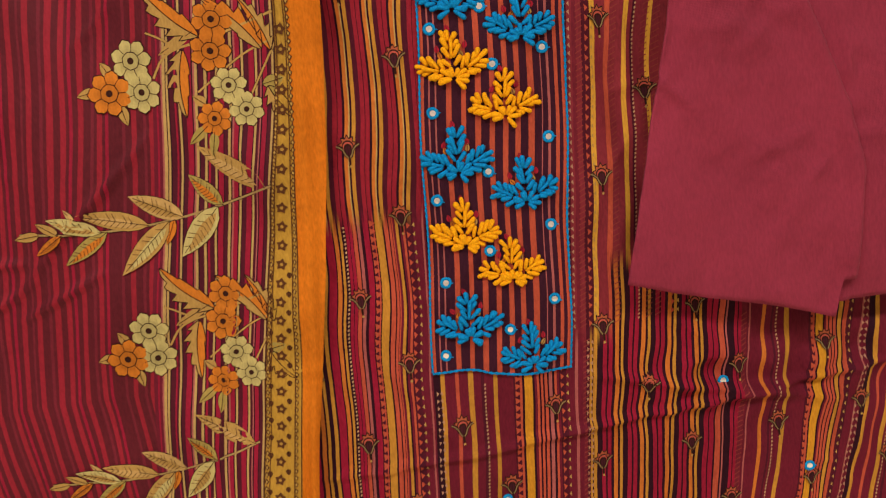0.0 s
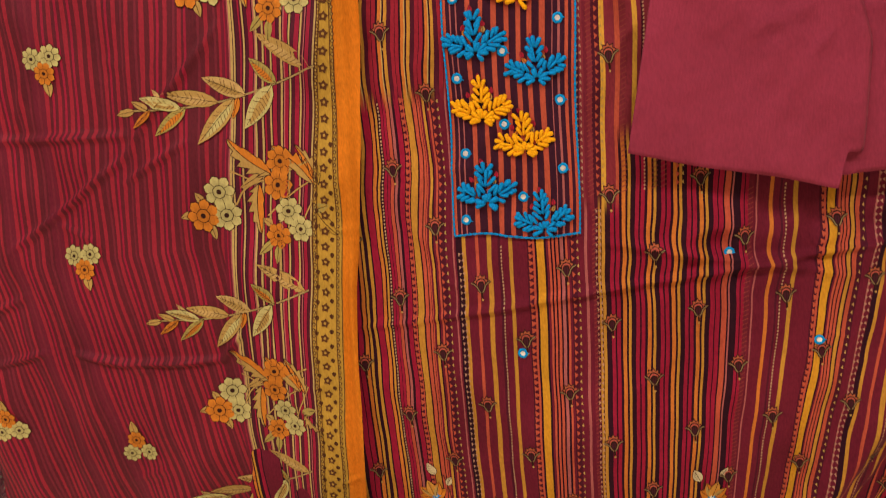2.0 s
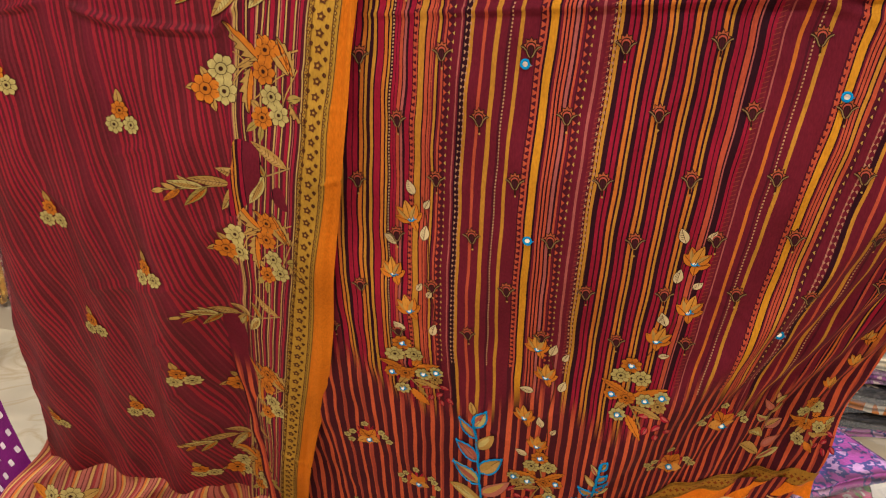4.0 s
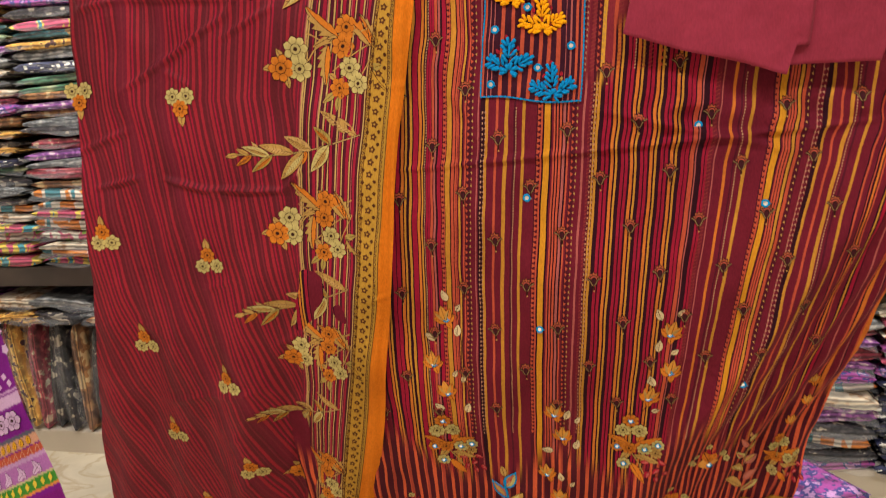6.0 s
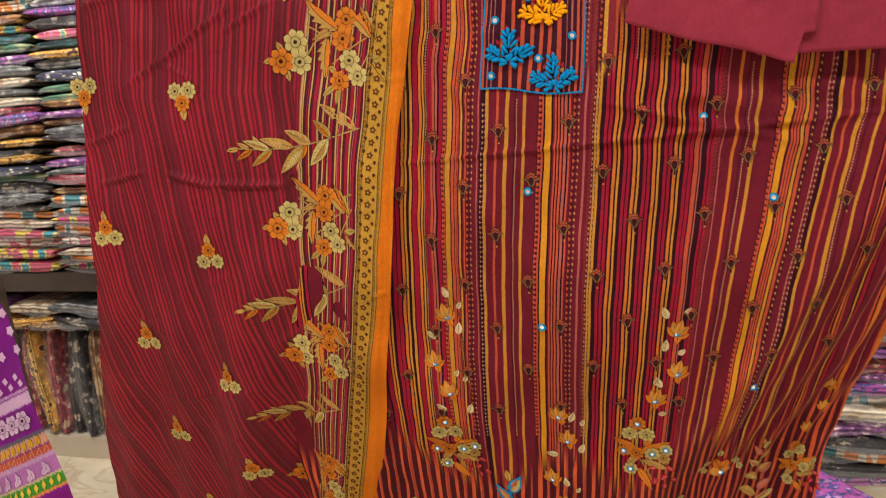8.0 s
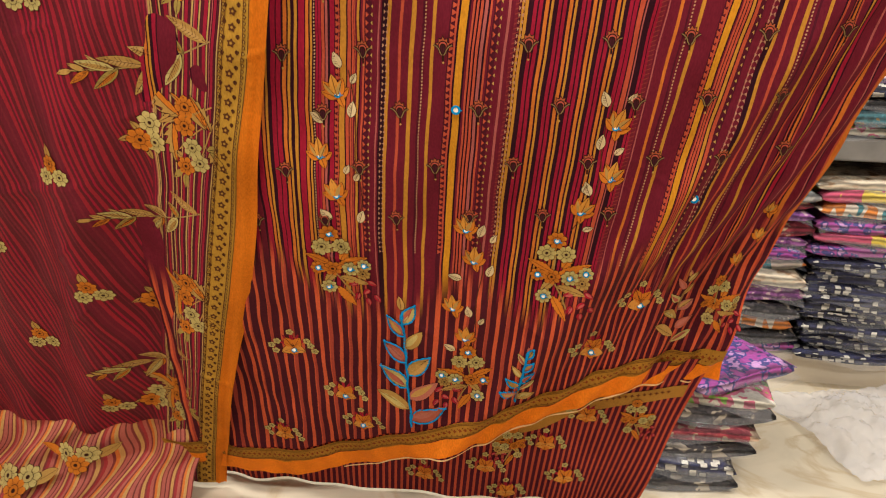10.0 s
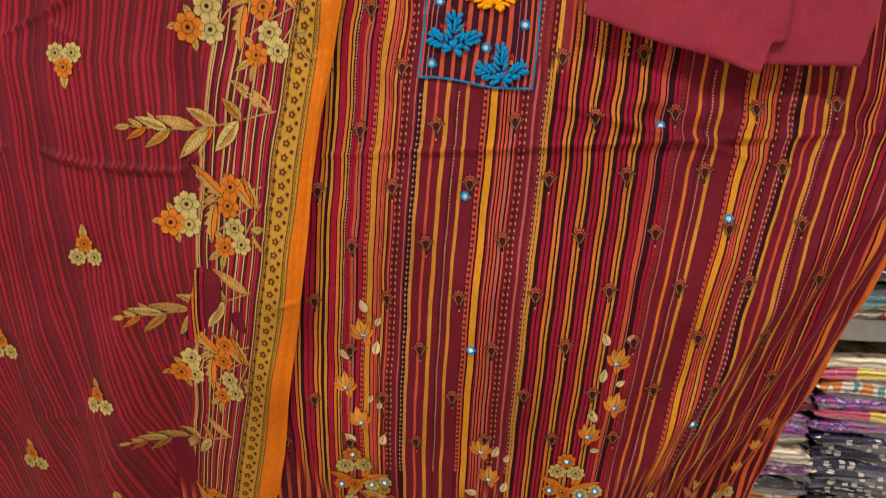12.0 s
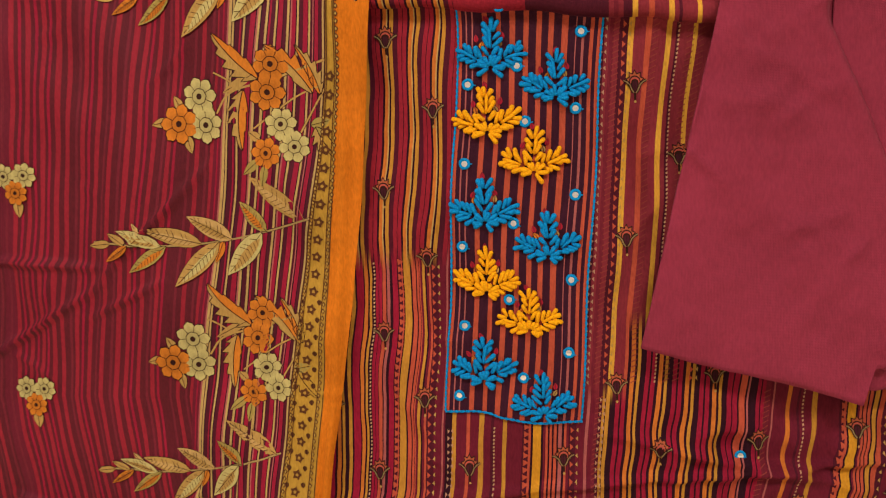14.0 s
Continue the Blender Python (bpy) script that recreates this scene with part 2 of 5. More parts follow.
def dupatta_y(x, z):
    x, z = np.asarray(x, float), np.asarray(z, float)
    y = fall(x, z) - 0.016
    low = smoothstep(1.15, 0.45, z)
    w = (x - band_lines(z)[0])
    y = y + 0.005 * ripple(x, z, 13, 0.2, 2.0) + 0.0026 * ripple(x, z, 14, 0.07, 1.0)
    y = y + low * (0.011 * np.sin(w * 6.28 / 0.135 + 0.8) * smoothstep(0.0, -0.12, w) + 0.008 * ripple(x, z, 15, 0.15, 6.0))
    y = y + low * (0.034 * np.exp(-((w + 0.085) / 0.045) ** 2) - 0.028 * np.exp(-((w + 0.22) / 0.06) ** 2))
    y = y - 0.02 * smoothstep(-0.25, -0.45, w) * low
    for x0, z0, x1, z1, wd, h in ((-0.605, 1.079, -0.53, 1.058, 0.004, 0.005), (-0.545, 1.060, -0.40, 1.052, 0.004, 0.005), (-0.405, 1.050, -0.365, 1.088, 0.004, 0.004), (-0.735, 1.068, -0.645, 1.084, 0.004, 0.004),
                                  (-0.66, 1.222, -0.455, 1.330, 0.0045, 0.004), (-0.47, 1.325, -0.32, 1.455, 0.004, 0.0035), (-0.480, 1.290, -0.385, 1.330, 0.004, 0.003),
                                  (-0.725, 1.352, -0.63, 1.364, 0.005, 0.003), (-0.64, 1.362, -0.46, 1.346, 0.005, 0.004), (-0.76, 1.13, -0.66, 1.16, 0.005, 0.003),
                                  (-0.34, 1.02, -0.26, 1.30, 0.004, 0.002), (-0.72, 0.66, -0.50, 0.69, 0.01, 0.002),
                                  (-0.29, 0.865, -0.23, 0.885, 0.003, 0.002)):
        y = y - ridge(x, z, x0, z0, x1, z1, wd, h * 2.0)
    for c in DUPATTA_CREASES:
        y = y - ridge(x, z, *c)
    return y


def kurti_x(u, z):
    """Where the stripe that is at u on the fold line runs: it leans, and more so at the side."""
    lean = 0.085 + 0.16 * smoothstep(0.10, 0.56, u)
    x = u - np.where(z < 1.12, lean, 0.085) * (1.12 - z)
    wob = smoothstep(0.075, 0.13, u) * smoothstep(1.16, 1.3, z) * (1 - smoothstep(0.3, 0.36, u))
    x = x + wob * 0.005 * np.sin(z * 6.28 / 0.17 + 1.0) * (0.6 + 0.4 * np.sin(u * 30))
    x = x + 0.0022 * smoothstep(-0.07, -0.12, u) * smoothstep(1.05, 1.25, z) * np.sin(z * 6.28 / 0.19 + u * 20)
    x = x + 0.0015 * smoothstep(0.05, 0.15, u) * np.exp(-((z - 1.12) / 0.05) ** 2) * np.sin(z * 6.28 / 0.06 + u * 25)
    return x + 0.0009 * ripple(u, z, 9, 0.08, 1.2)


def hem_top(x):
    """The upper edge of the kurti's gold hem band."""
    xs = [-0.60, -0.468, -0.335, -0.175, -0.03, 0.108, 0.194, 0.30, 0.40, 0.6]
    zs = [0.14, 0.133, 0.128, 0.190, 0.250, 0.305, 0.368, 0.398, 0.408, 0.41]
    return sum(np.interp(x + d, xs, zs) for d in (-0.05, -0.025, 0, 0.025, 0.05)) / 5


# ------------------------------------------------------------------ flat prints laid on a surface


class Relief:
    """A surface's depth, worked out once on a fine net and read off between its knots."""

    def __init__(self, depth, x0, x1, z0, z1, step=0.003):
        self.x0, self.z0, self.step = x0, z0, step
        xs, zs = np.arange(x0, x1, step), np.arange(z0, z1, step)
        self.net = depth(xs[None, :] + 0 * zs[:, None], zs[:, None] + 0 * xs[None, :])

    def __call__(self, x, z):
        fx = np.clip((np.asarray(x, float) - self.x0) / self.step, 0, self.net.shape[1] - 1.001)
        fz = np.clip((np.asarray(z, float) - self.z0) / self.step, 0, self.net.shape[0] - 1.001)
        i, j = fx.astype(int), fz.astype(int)
        a, b = fx - i, fz - j
        n = self.net
        return (n[j, i] * (1 - a) + n[j, i + 1] * a) * (1 - b) + (n[j + 1, i] * (1 - a) + n[j + 1, i + 1] * a) * b


KURTI = Relief(kurti_y, -0.66, 0.62, 0.0, 1.73)
DUPATTA = Relief(dupatta_y, -1.30, -0.08, 0.0, 1.80)


class Print:
    """Collects small printed or stitched shapes that lie on one cloth, and makes them one mesh."""

    def __init__(self, surface):
        self.surface, self.v, self.f, self.c = surface, [], [], []

    def poly(self, pts, color, lift=0.0010):
        pts = np.asarray(pts, float)
        mid = pts.mean(0)
        n, base = len(pts), len(self.v)
        allp = np.concatenate([mid[None], mid + (pts - mid) * 0.5, pts])
        y = self.surface(allp[:, 0], allp[:, 1]) - lift
        self.v += [(p[0], q, p[1]) for p, q in zip(allp, y)]
        for i in range(n):
            j = (i + 1) % n
            a, b, c, d = base + 1 + i, base + 1 + j, base + 1 + n + i, base + 1 + n + j
            self.f += [(base, a, b), (a, c, d, b)]
            self.c += [(*color, 1)] * 7

    def outlined(self, pts, color, edge=0.0008, dark=DARK, lift=0.0012):
        pts = np.asarray(pts, float)
        mid = pts.mean(0)
        r = np.linalg.norm(pts - mid, axis=1, keepdims=True)
        self.poly(mid + (pts - mid) * (1 + edge / np.maximum(r, 1e-4)), dark, lift - 0.0004)
        self.poly(pts, color, lift)

    def petal(self, x, z, angle, length, width, color, inner=None, lift=0.0012, dark=DARK, edge=0.0007, notch=0.0):
        """A leaf or petal from its foot at x, z; angle in degrees, 90 is up."""
        m = 8 if not notch else 15
        ts = np.linspace(0, 1, m)
        half = width / 2 * np.sin(np.pi * ts ** 0.8) ** 0.85
        half = half * (1 + notch * np.where(np.arange(m) % 2, 0.35, -0.35))
        a = np.concatenate([ts, ts[-2:0:-1]]) * length
        b = np.concatenate([half, -half[-2:0:-1]])
        ca, sa = math.cos(radians(angle)), math.sin(radians(angle))
        pts = np.stack([x + a * ca - b * sa, z + a * sa + b * ca], -1)
        self.outlined(pts, color, edge, dark, lift)
        if inner:
            pts = np.stack([x + (a * 0.78 + 0.1 * length) * ca - (b * 0.45 + width * 0.1) * sa,
                            z + (a * 0.78 + 0.1 * length) * sa + (b * 0.45 + width * 0.1) * ca], -1)
            self.poly(pts, inner, lift + 0.0003)
        self.line([(x, z), (x + ca * length * 0.92, z + sa * length * 0.92)], 0.0006, dark, lift + 0.0005)

    def band(self, one, two, color, lift):
        """A filled strip between two edges with as many points each."""
        n, base = len(one), len(self.v)
        both = np.concatenate([one, two])
        y = self.surface(both[:, 0], both[:, 1]) - lift
        self.v += [(p[0], q, p[1]) for p, q in zip(both, y)]
        for i in range(n - 1):
            self.f.append((base + i, base + i + 1, base + n + i + 1, base + n + i))
            self.c += [(*color, 1)] * 4

    def acanthus(self, x, z, angle, length, width, smooth, toothed, bend=0.25, lift=0.0010, side=1):
        """A curling leaf: one half nearly smooth, the other cut into sharp teeth."""
        t = np.linspace(0, 1, 41)
        ca, sa = math.cos(radians(angle)), math.sin(radians(angle))

        def place(a, b):
            b = b * side
            return np.stack([x + a * ca - b * sa, z + a * sa + b * ca], -1)

        curve = bend * length * t ** 2
        fat = np.sin(np.pi * t ** 0.75) ** 0.8
        spine = place(t * length, curve)
        saw = (t * 5.0) % 1.0
        back = place(t * length, curve + width * 0.45 * fat * (0.86 + 0.22 * ((t * 3) % 1.0)))
        teeth = place((t + 0.07 * saw * fat) * length, curve - width * 0.62 * fat * (0.50 + 0.65 * saw))
        self.band(spine, back, smooth, lift)
        self.band(spine, teeth, toothed, lift)
        for edge in (spine, back, teeth):
            self.line(edge, 0.0009, DARK, lift + 0.0003)

    def line(self, pts, width, color, lift=0.0009):
        pts = np.asarray(pts, float)
        d = np.gradient(pts, axis=0)
        d /= np.maximum(np.linalg.norm(d, axis=1, keepdims=True), 1e-9)
        nrm = np.stack([-d[:, 1], d[:, 0]], -1) * width / 2
        base = len(self.v)
        both = np.concatenate([pts + nrm, pts - nrm])
        y = self.surface(both[:, 0], both[:, 1]) - lift
        self.v += [(p[0], q, p[1]) for p, q in zip(both, y)]
        n = len(pts)
        for i in range(n - 1):
            self.f.append((base + i, base + i + 1, base + n + i + 1, base + n + i))
            self.c += [(*color, 1)] * 4

    def stem(self, pts, width, color, lift=0.0010):
        """A curved stalk with a dark edge, through its points."""
        pts = np.asarray(pts, float)
        for _ in range(3):
            cut = np.empty((2 * len(pts) - 2, 2))
            cut[0::2], cut[1::2] = pts[:-1] * 0.75 + pts[1:] * 0.25, pts[:-1] * 0.25 + pts[1:] * 0.75
            pts = np.concatenate([pts[:1], cut, pts[-1:]])
        self.line(pts, width * 1.6, DARK, lift - 0.0003)
        self.line(pts, width, color, lift)

    def disc(self, x, z, r, color, lift=0.0014, lobes=0, depth=0.0, n=16, turn=0.0):
        th = np.linspace(0, 2 * np.pi, n, endpoint=False)
        rr = r * (1 + depth * (2 * np.abs(np.cos(lobes / 2 * (th + turn))) - 1.2) + depth * 0.22 * np.cos(3 * lobes * (th + turn)))
        self.poly(np.stack([x + rr * np.cos(th), z + rr * np.sin(th)], -1), color, lift)

    def daisy(self, x, z, r, color, heart=SAFFRON, petals=8, turn=0.0, lift=0.0014):
        self.disc(x, z, r * 1.08, DARK, lift - 0.0004, petals, 0.13, petals * 12, turn)
        self.disc(x, z, r * 1.02, tuple(c * 0.97 for c in color), lift, petals, 0.13, petals * 12, turn)
        self.disc(x, z, r * 0.80, tuple(c * 0.90 for c in color), lift + 0.0002, petals, 0.10, petals * 6, turn)
        self.disc(x, z, r * 0.64, tuple(c * 0.80 for c in color), lift + 0.00025, petals, 0.06, petals * 6, turn)
        deep = tuple(c * 0.78 for c in color)
        for k in range(petals):
            a = -turn + (k + 0.5) * 6.2832 / petals
            self.line([(x + math.cos(a) * r * 0.42, z + math.sin(a) * r * 0.42), (x + math.cos(a) * r * 0.86, z + math.sin(a) * r * 0.86)], r * 0.04, DARK, lift + 0.0004)
        self.disc(x, z, r * 0.48, DARK, lift + 0.0003, petals, 0.06, petals * 3)
        self.disc(x, z, r * 0.43, deep, lift + 0.0005, petals, 0.06, petals * 3)
        self.disc(x, z, r * 0.19, DARK, lift + 0.0008, n=8)

    def done(self, name, parent, mat=None, label=""):
        return mesh_part(name, self.v, self.f, mat or INK, parent, label, True, self.c)


def column_grid(tokens, u0, unit, finest=0.004):
    """Edges and colours of the strips for printed stripes, wide ones split."""
    us, cols, u = [u0], [], u0
    for color, w in tokens:
        w *= unit
        k = max(1, math.ceil(w / finest))
        for i in range(k):
            us.append(u + w * (i + 1) / k)
            cols.append(color)
        u += w
    return np.array(us), np.array(cols)

# ------------------------------------------------------------------ the shop: floor, walls, shelves
def marble(name, base, vein):
    """Polished stone: cloudy ground with thin wandering veins."""
    m, n, l, b = material(name)
    co = n.new("ShaderNodeTexCoord")
    cloud = n.new("ShaderNodeTexNoise")
    cloud.inputs["Scale"].default_value, cloud.inputs["Detail"].default_value, cloud.inputs["Distortion"].default_value = 5.0, 8.0, 0.8
    l.new(co.outputs["Object"], cloud.inputs["Vector"])
    ground = n.new("ShaderNodeValToRGB")
    ground.color_ramp.elements[0].position, ground.color_ramp.elements[1].position = 0.3, 0.7
    ground.color_ramp.elements[0].color = (*[c * 0.84 for c in base], 1)
    ground.color_ramp.elements[1].color = (*[min(1, c * 1.08) for c in base], 1)
    l.new(cloud.outputs["Fac"], ground.inputs["Fac"])
    line = n.new("ShaderNodeTexNoise")
    line.inputs["Scale"].default_value, line.inputs["Detail"].default_value, line.inputs["Distortion"].default_value = 2.6, 6.0, 1.6
    l.new(co.outputs["Object"], line.inputs["Vector"])
    ramp = n.new("ShaderNodeValToRGB")
    e = ramp.color_ramp.elements
    e[0].position, e[0].color = 0.46, (0, 0, 0, 1)
    e[1].position, e[1].color = 0.54, (0, 0, 0, 1)
    e.new(0.50).color = (0.75, 0.75, 0.75, 1)
    l.new(line.outputs["Fac"], ramp.inputs["Fac"])
    mix = n.new("ShaderNodeMix")
    mix.data_type = "RGBA"
    l.new(ramp.outputs["Color"], mix.inputs[0])
    l.new(ground.outputs["Color"], mix.inputs[6])
    mix.inputs[7].default_value = (*vein, 1)
    l.new(mix.outputs[2], b.inputs["Base Color"])
    b.inputs["Roughness"].default_value = 0.25
    return m


MARBLE = marble("cream_marble", (0.68, 0.61, 0.46), (0.52, 0.42, 0.27))
PLINTH = plain("cream_plinth_stone", (0.62, 0.55, 0.44), 0.35, vary=0.08, scale=5)
WALLPAINT = plain("shop_wall_paint", (0.55, 0.5, 0.43), 0.8, vary=0.05, scale=3)
DARK_BACK = plain("dark_shelf_back", (0.05, 0.042, 0.036), 0.6, vary=0.3, scale=8)
BROWN_BOARD = plain("brown_shelf_laminate", (0.055, 0.038, 0.030), 0.35, vary=0.3, scale=9)
GREY_BOARD = plain("grey_shelf_laminate", (0.20, 0.195, 0.185), 0.3, vary=0.2, scale=14, coat=0.2)


def block(name, x0, x1, y0, y1, z0, z1, mat, parent=None, label="", bevel=0.004):
    bm = bmesh.new()
    bmesh.ops.create_cube(bm, size=1, matrix=Matrix.LocRotScale(((x0 + x1) / 2, (y0 + y1) / 2, (z0 + z1) / 2), None, (x1 - x0, y1 - y0, z1 - z0)))
    if bevel:
        bmesh.ops.bevel(bm, geom=bm.edges[:], offset=bevel, segments=2, affect="EDGES")
    return part(name, bm, mat, parent, label, smooth=False)


tagged(block("floor", -3.2, 3.2, -3.2, 1.12, -0.12, 0.0, MARBLE, bevel=0), "cream veined marble floor, slightly glossy", "floor", kind="structure")
tagged(block("wall_back", -3.2, 3.2, 1.50, 1.65, -0.12, 2.9, WALLPAINT, bevel=0), "painted wall behind the garment shelves", "wall", kind="structure")
tagged(block("wall_left", -3.35, -3.2, -3.2, 1.65, -0.12, 2.9, WALLPAINT, bevel=0), "plain painted shop wall", "wall", kind="structure")
tagged(block("wall_right", 3.2, 3.35, -3.2, 1.65, -0.12, 2.9, WALLPAINT, bevel=0), "plain painted shop wall", "wall", kind="structure")
tagged(block("wall_front", -3.35, 3.35, -3.35, -3.2, -0.12, 2.9, WALLPAINT, bevel=0), "plain painted shop wall", "wall", kind="structure")
tagged(block("ceiling", -3.35, 3.35, -3.35, 1.65, 2.9, 3.0, WALLPAINT, bevel=0), "plain shop ceiling", "ceiling", kind="structure")
tagged(block("plinth", -3.2, 3.2, 1.102, 1.50, -0.12, 0.082, PLINTH, bevel=0.003), "cream stone plinth under the shelves", "plinth", kind="structure")

shelf = thing("shelf_unit", "dark wall shelf unit with grey boards full of packets", "shelf", (0, 1.3, 0.082))


def shelf_part(name, *a, **k):
    ob = block(name, *a, **k)
    ob.parent = shelf
    ob.matrix_parent_inverse = Matrix.Translation((0, -1.3, -0.082))
    return ob


shelf_part("back_panel", -3.1, 3.1, 1.475, 1.498, 0.083, 2.2, DARK_BACK)
shelf_part("board", -3.1, -0.92, 1.065, 1.474, 0.632, 0.700, BROWN_BOARD, label="dark brown shelf board")
shelf_part("board", 0.10, 3.1, 1.065, 1.474, 0.610, 0.664, GREY_BOARD, label="grey laminate shelf board, glossy")
shelf_part("board", -3.1, 3.1, 1.16, 1.474, 2.05, 2.07, DARK_BACK)
for xb in (-2.62, -0.94, 0.10, 1.72):
    shelf_part("upright", xb, xb + 0.022, 1.15, 1.473, 0.083, 2.2, DARK_BACK)

# ------------------------------------------------------------------ packets of folded garments in clear film


def packed_material(name, base, spot, third, scale, style):
    m, n, l, b = material(name)
    co = n.new("ShaderNodeTexCoord")
    info = n.new("ShaderNodeObjectInfo")
    off = n.new("ShaderNodeVectorMath")
    off.operation = "MULTIPLY_ADD"
    off.inputs[1].default_value = (7, 7, 7)
    comb = n.new("ShaderNodeCombineXYZ")
    for k in range(3):
        l.new(info.outputs["Random"], comb.inputs[k])
    l.new(comb.outputs[0], off.inputs[0])
    l.new(co.outputs["Object"], off.inputs[2])
    if style == "check":
        tex = n.new("ShaderNodeTexVoronoi")
        tex.distance = "CHEBYCHEV"
        tex.inputs["Scale"].default_value = scale
        fac = tex.outputs["Distance"]
    elif style == "bands":
        mp = n.new("ShaderNodeMapping")
        mp.inputs["Scale"].default_value = (1, 0.2, 0.25)
        l.new(off.outputs[0], mp.inputs["Vector"])
        tex = n.new("ShaderNodeTexNoise")
        tex.inputs["Scale"].default_value, tex.inputs["Detail"].default_value = scale, 1.0
        l.new(mp.outputs[0], tex.inputs["Vector"])
        fac = tex.outputs["Fac"]
    else:
        tex = n.new("ShaderNodeTexNoise")
        tex.inputs["Scale"].default_value, tex.inputs["Detail"].default_value = scale, 2.0
        fac = tex.outputs["Fac"]
    if style != "bands":
        l.new(off.outputs[0], tex.inputs["Vector"])
    r = n.new("ShaderNodeValToRGB")
    r.color_ramp.interpolation = "CONSTANT" if style != "plain" else "LINEAR"
    e = r.color_ramp.elements
    e[0].position, e[0].color = 0.0, (*base, 1)
    e[1].position, e[1].color = (0.50 if style != "check" else 0.29), (*spot, 1)
    e3 = r.color_ramp.elements.new(0.60 if style != "check" else 0.42)
    e3.color = (*third, 1)
    l.new(fac, r.inputs["Fac"])
    # folded edges: shade between layers put into the colour, fine dark lines along the front
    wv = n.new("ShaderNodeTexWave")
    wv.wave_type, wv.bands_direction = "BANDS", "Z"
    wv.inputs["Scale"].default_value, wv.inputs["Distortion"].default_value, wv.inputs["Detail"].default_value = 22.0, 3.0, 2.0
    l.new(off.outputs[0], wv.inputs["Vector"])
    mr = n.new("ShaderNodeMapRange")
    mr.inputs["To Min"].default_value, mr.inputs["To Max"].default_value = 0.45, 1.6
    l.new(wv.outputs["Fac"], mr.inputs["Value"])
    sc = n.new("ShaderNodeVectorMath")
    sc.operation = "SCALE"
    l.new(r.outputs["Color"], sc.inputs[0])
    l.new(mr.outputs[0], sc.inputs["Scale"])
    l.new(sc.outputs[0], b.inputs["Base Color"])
    b.inputs["Roughness"].default_value = 0.75
    # crinkled clear film over the cloth
    b.inputs["Coat Weight"].default_value, b.inputs["Coat Roughness"].default_value = 1.0, 0.08
    cr = n.new("ShaderNodeTexNoise")
    cr.inputs["Scale"].default_value, cr.inputs["Detail"].default_value, cr.inputs["Distortion"].default_value = 38.0, 4.0, 2.0
    l.new(off.outputs[0], cr.inputs["Vector"])
    bp = n.new("ShaderNodeBump")
    bp.inputs["Strength"].default_value, bp.inputs["Distance"].default_value = 1.0, 0.04
    l.new(cr.outputs["Fac"], bp.inputs["Height"])
    l.new(bp.outputs[0], b.inputs["Coat Normal"])
    return m


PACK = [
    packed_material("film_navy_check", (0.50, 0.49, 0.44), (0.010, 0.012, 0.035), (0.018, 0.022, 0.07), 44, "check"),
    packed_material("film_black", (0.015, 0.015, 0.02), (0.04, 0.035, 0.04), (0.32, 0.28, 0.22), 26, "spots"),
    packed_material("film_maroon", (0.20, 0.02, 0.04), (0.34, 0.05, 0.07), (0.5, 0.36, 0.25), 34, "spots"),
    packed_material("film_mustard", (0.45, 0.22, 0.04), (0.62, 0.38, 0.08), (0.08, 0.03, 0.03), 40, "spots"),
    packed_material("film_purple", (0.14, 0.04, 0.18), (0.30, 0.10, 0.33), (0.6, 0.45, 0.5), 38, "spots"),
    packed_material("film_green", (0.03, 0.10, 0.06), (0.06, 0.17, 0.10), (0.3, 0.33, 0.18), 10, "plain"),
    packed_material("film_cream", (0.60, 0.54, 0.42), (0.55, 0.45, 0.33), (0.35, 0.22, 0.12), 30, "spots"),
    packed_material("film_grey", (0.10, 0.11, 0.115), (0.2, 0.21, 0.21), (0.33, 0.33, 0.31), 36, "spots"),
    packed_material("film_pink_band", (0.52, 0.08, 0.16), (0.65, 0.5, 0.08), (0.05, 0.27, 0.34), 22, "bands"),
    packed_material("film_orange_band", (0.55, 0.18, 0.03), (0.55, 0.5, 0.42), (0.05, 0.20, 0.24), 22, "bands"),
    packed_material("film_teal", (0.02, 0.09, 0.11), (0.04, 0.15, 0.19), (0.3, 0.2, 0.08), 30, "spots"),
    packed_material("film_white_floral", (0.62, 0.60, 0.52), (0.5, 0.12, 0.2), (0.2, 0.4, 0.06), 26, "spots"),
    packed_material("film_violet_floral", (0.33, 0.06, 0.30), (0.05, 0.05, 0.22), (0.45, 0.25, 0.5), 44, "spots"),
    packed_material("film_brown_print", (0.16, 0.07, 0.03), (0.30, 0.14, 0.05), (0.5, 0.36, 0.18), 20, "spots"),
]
PACK_WORDS = ["navy checked", "black", "maroon printed", "mustard printed", "purple printed", "dark green", "cream printed",
              "grey printed", "pink banded", "orange banded", "teal printed", "white floral", "violet floral", "brown printed"]
FILM = plain("clear_film", (0.8, 0.8, 0.8), 0.1, vary=0.02)
FILM.node_tree.nodes["Principled BSDF"].inputs["Alpha"].default_value = 0.10


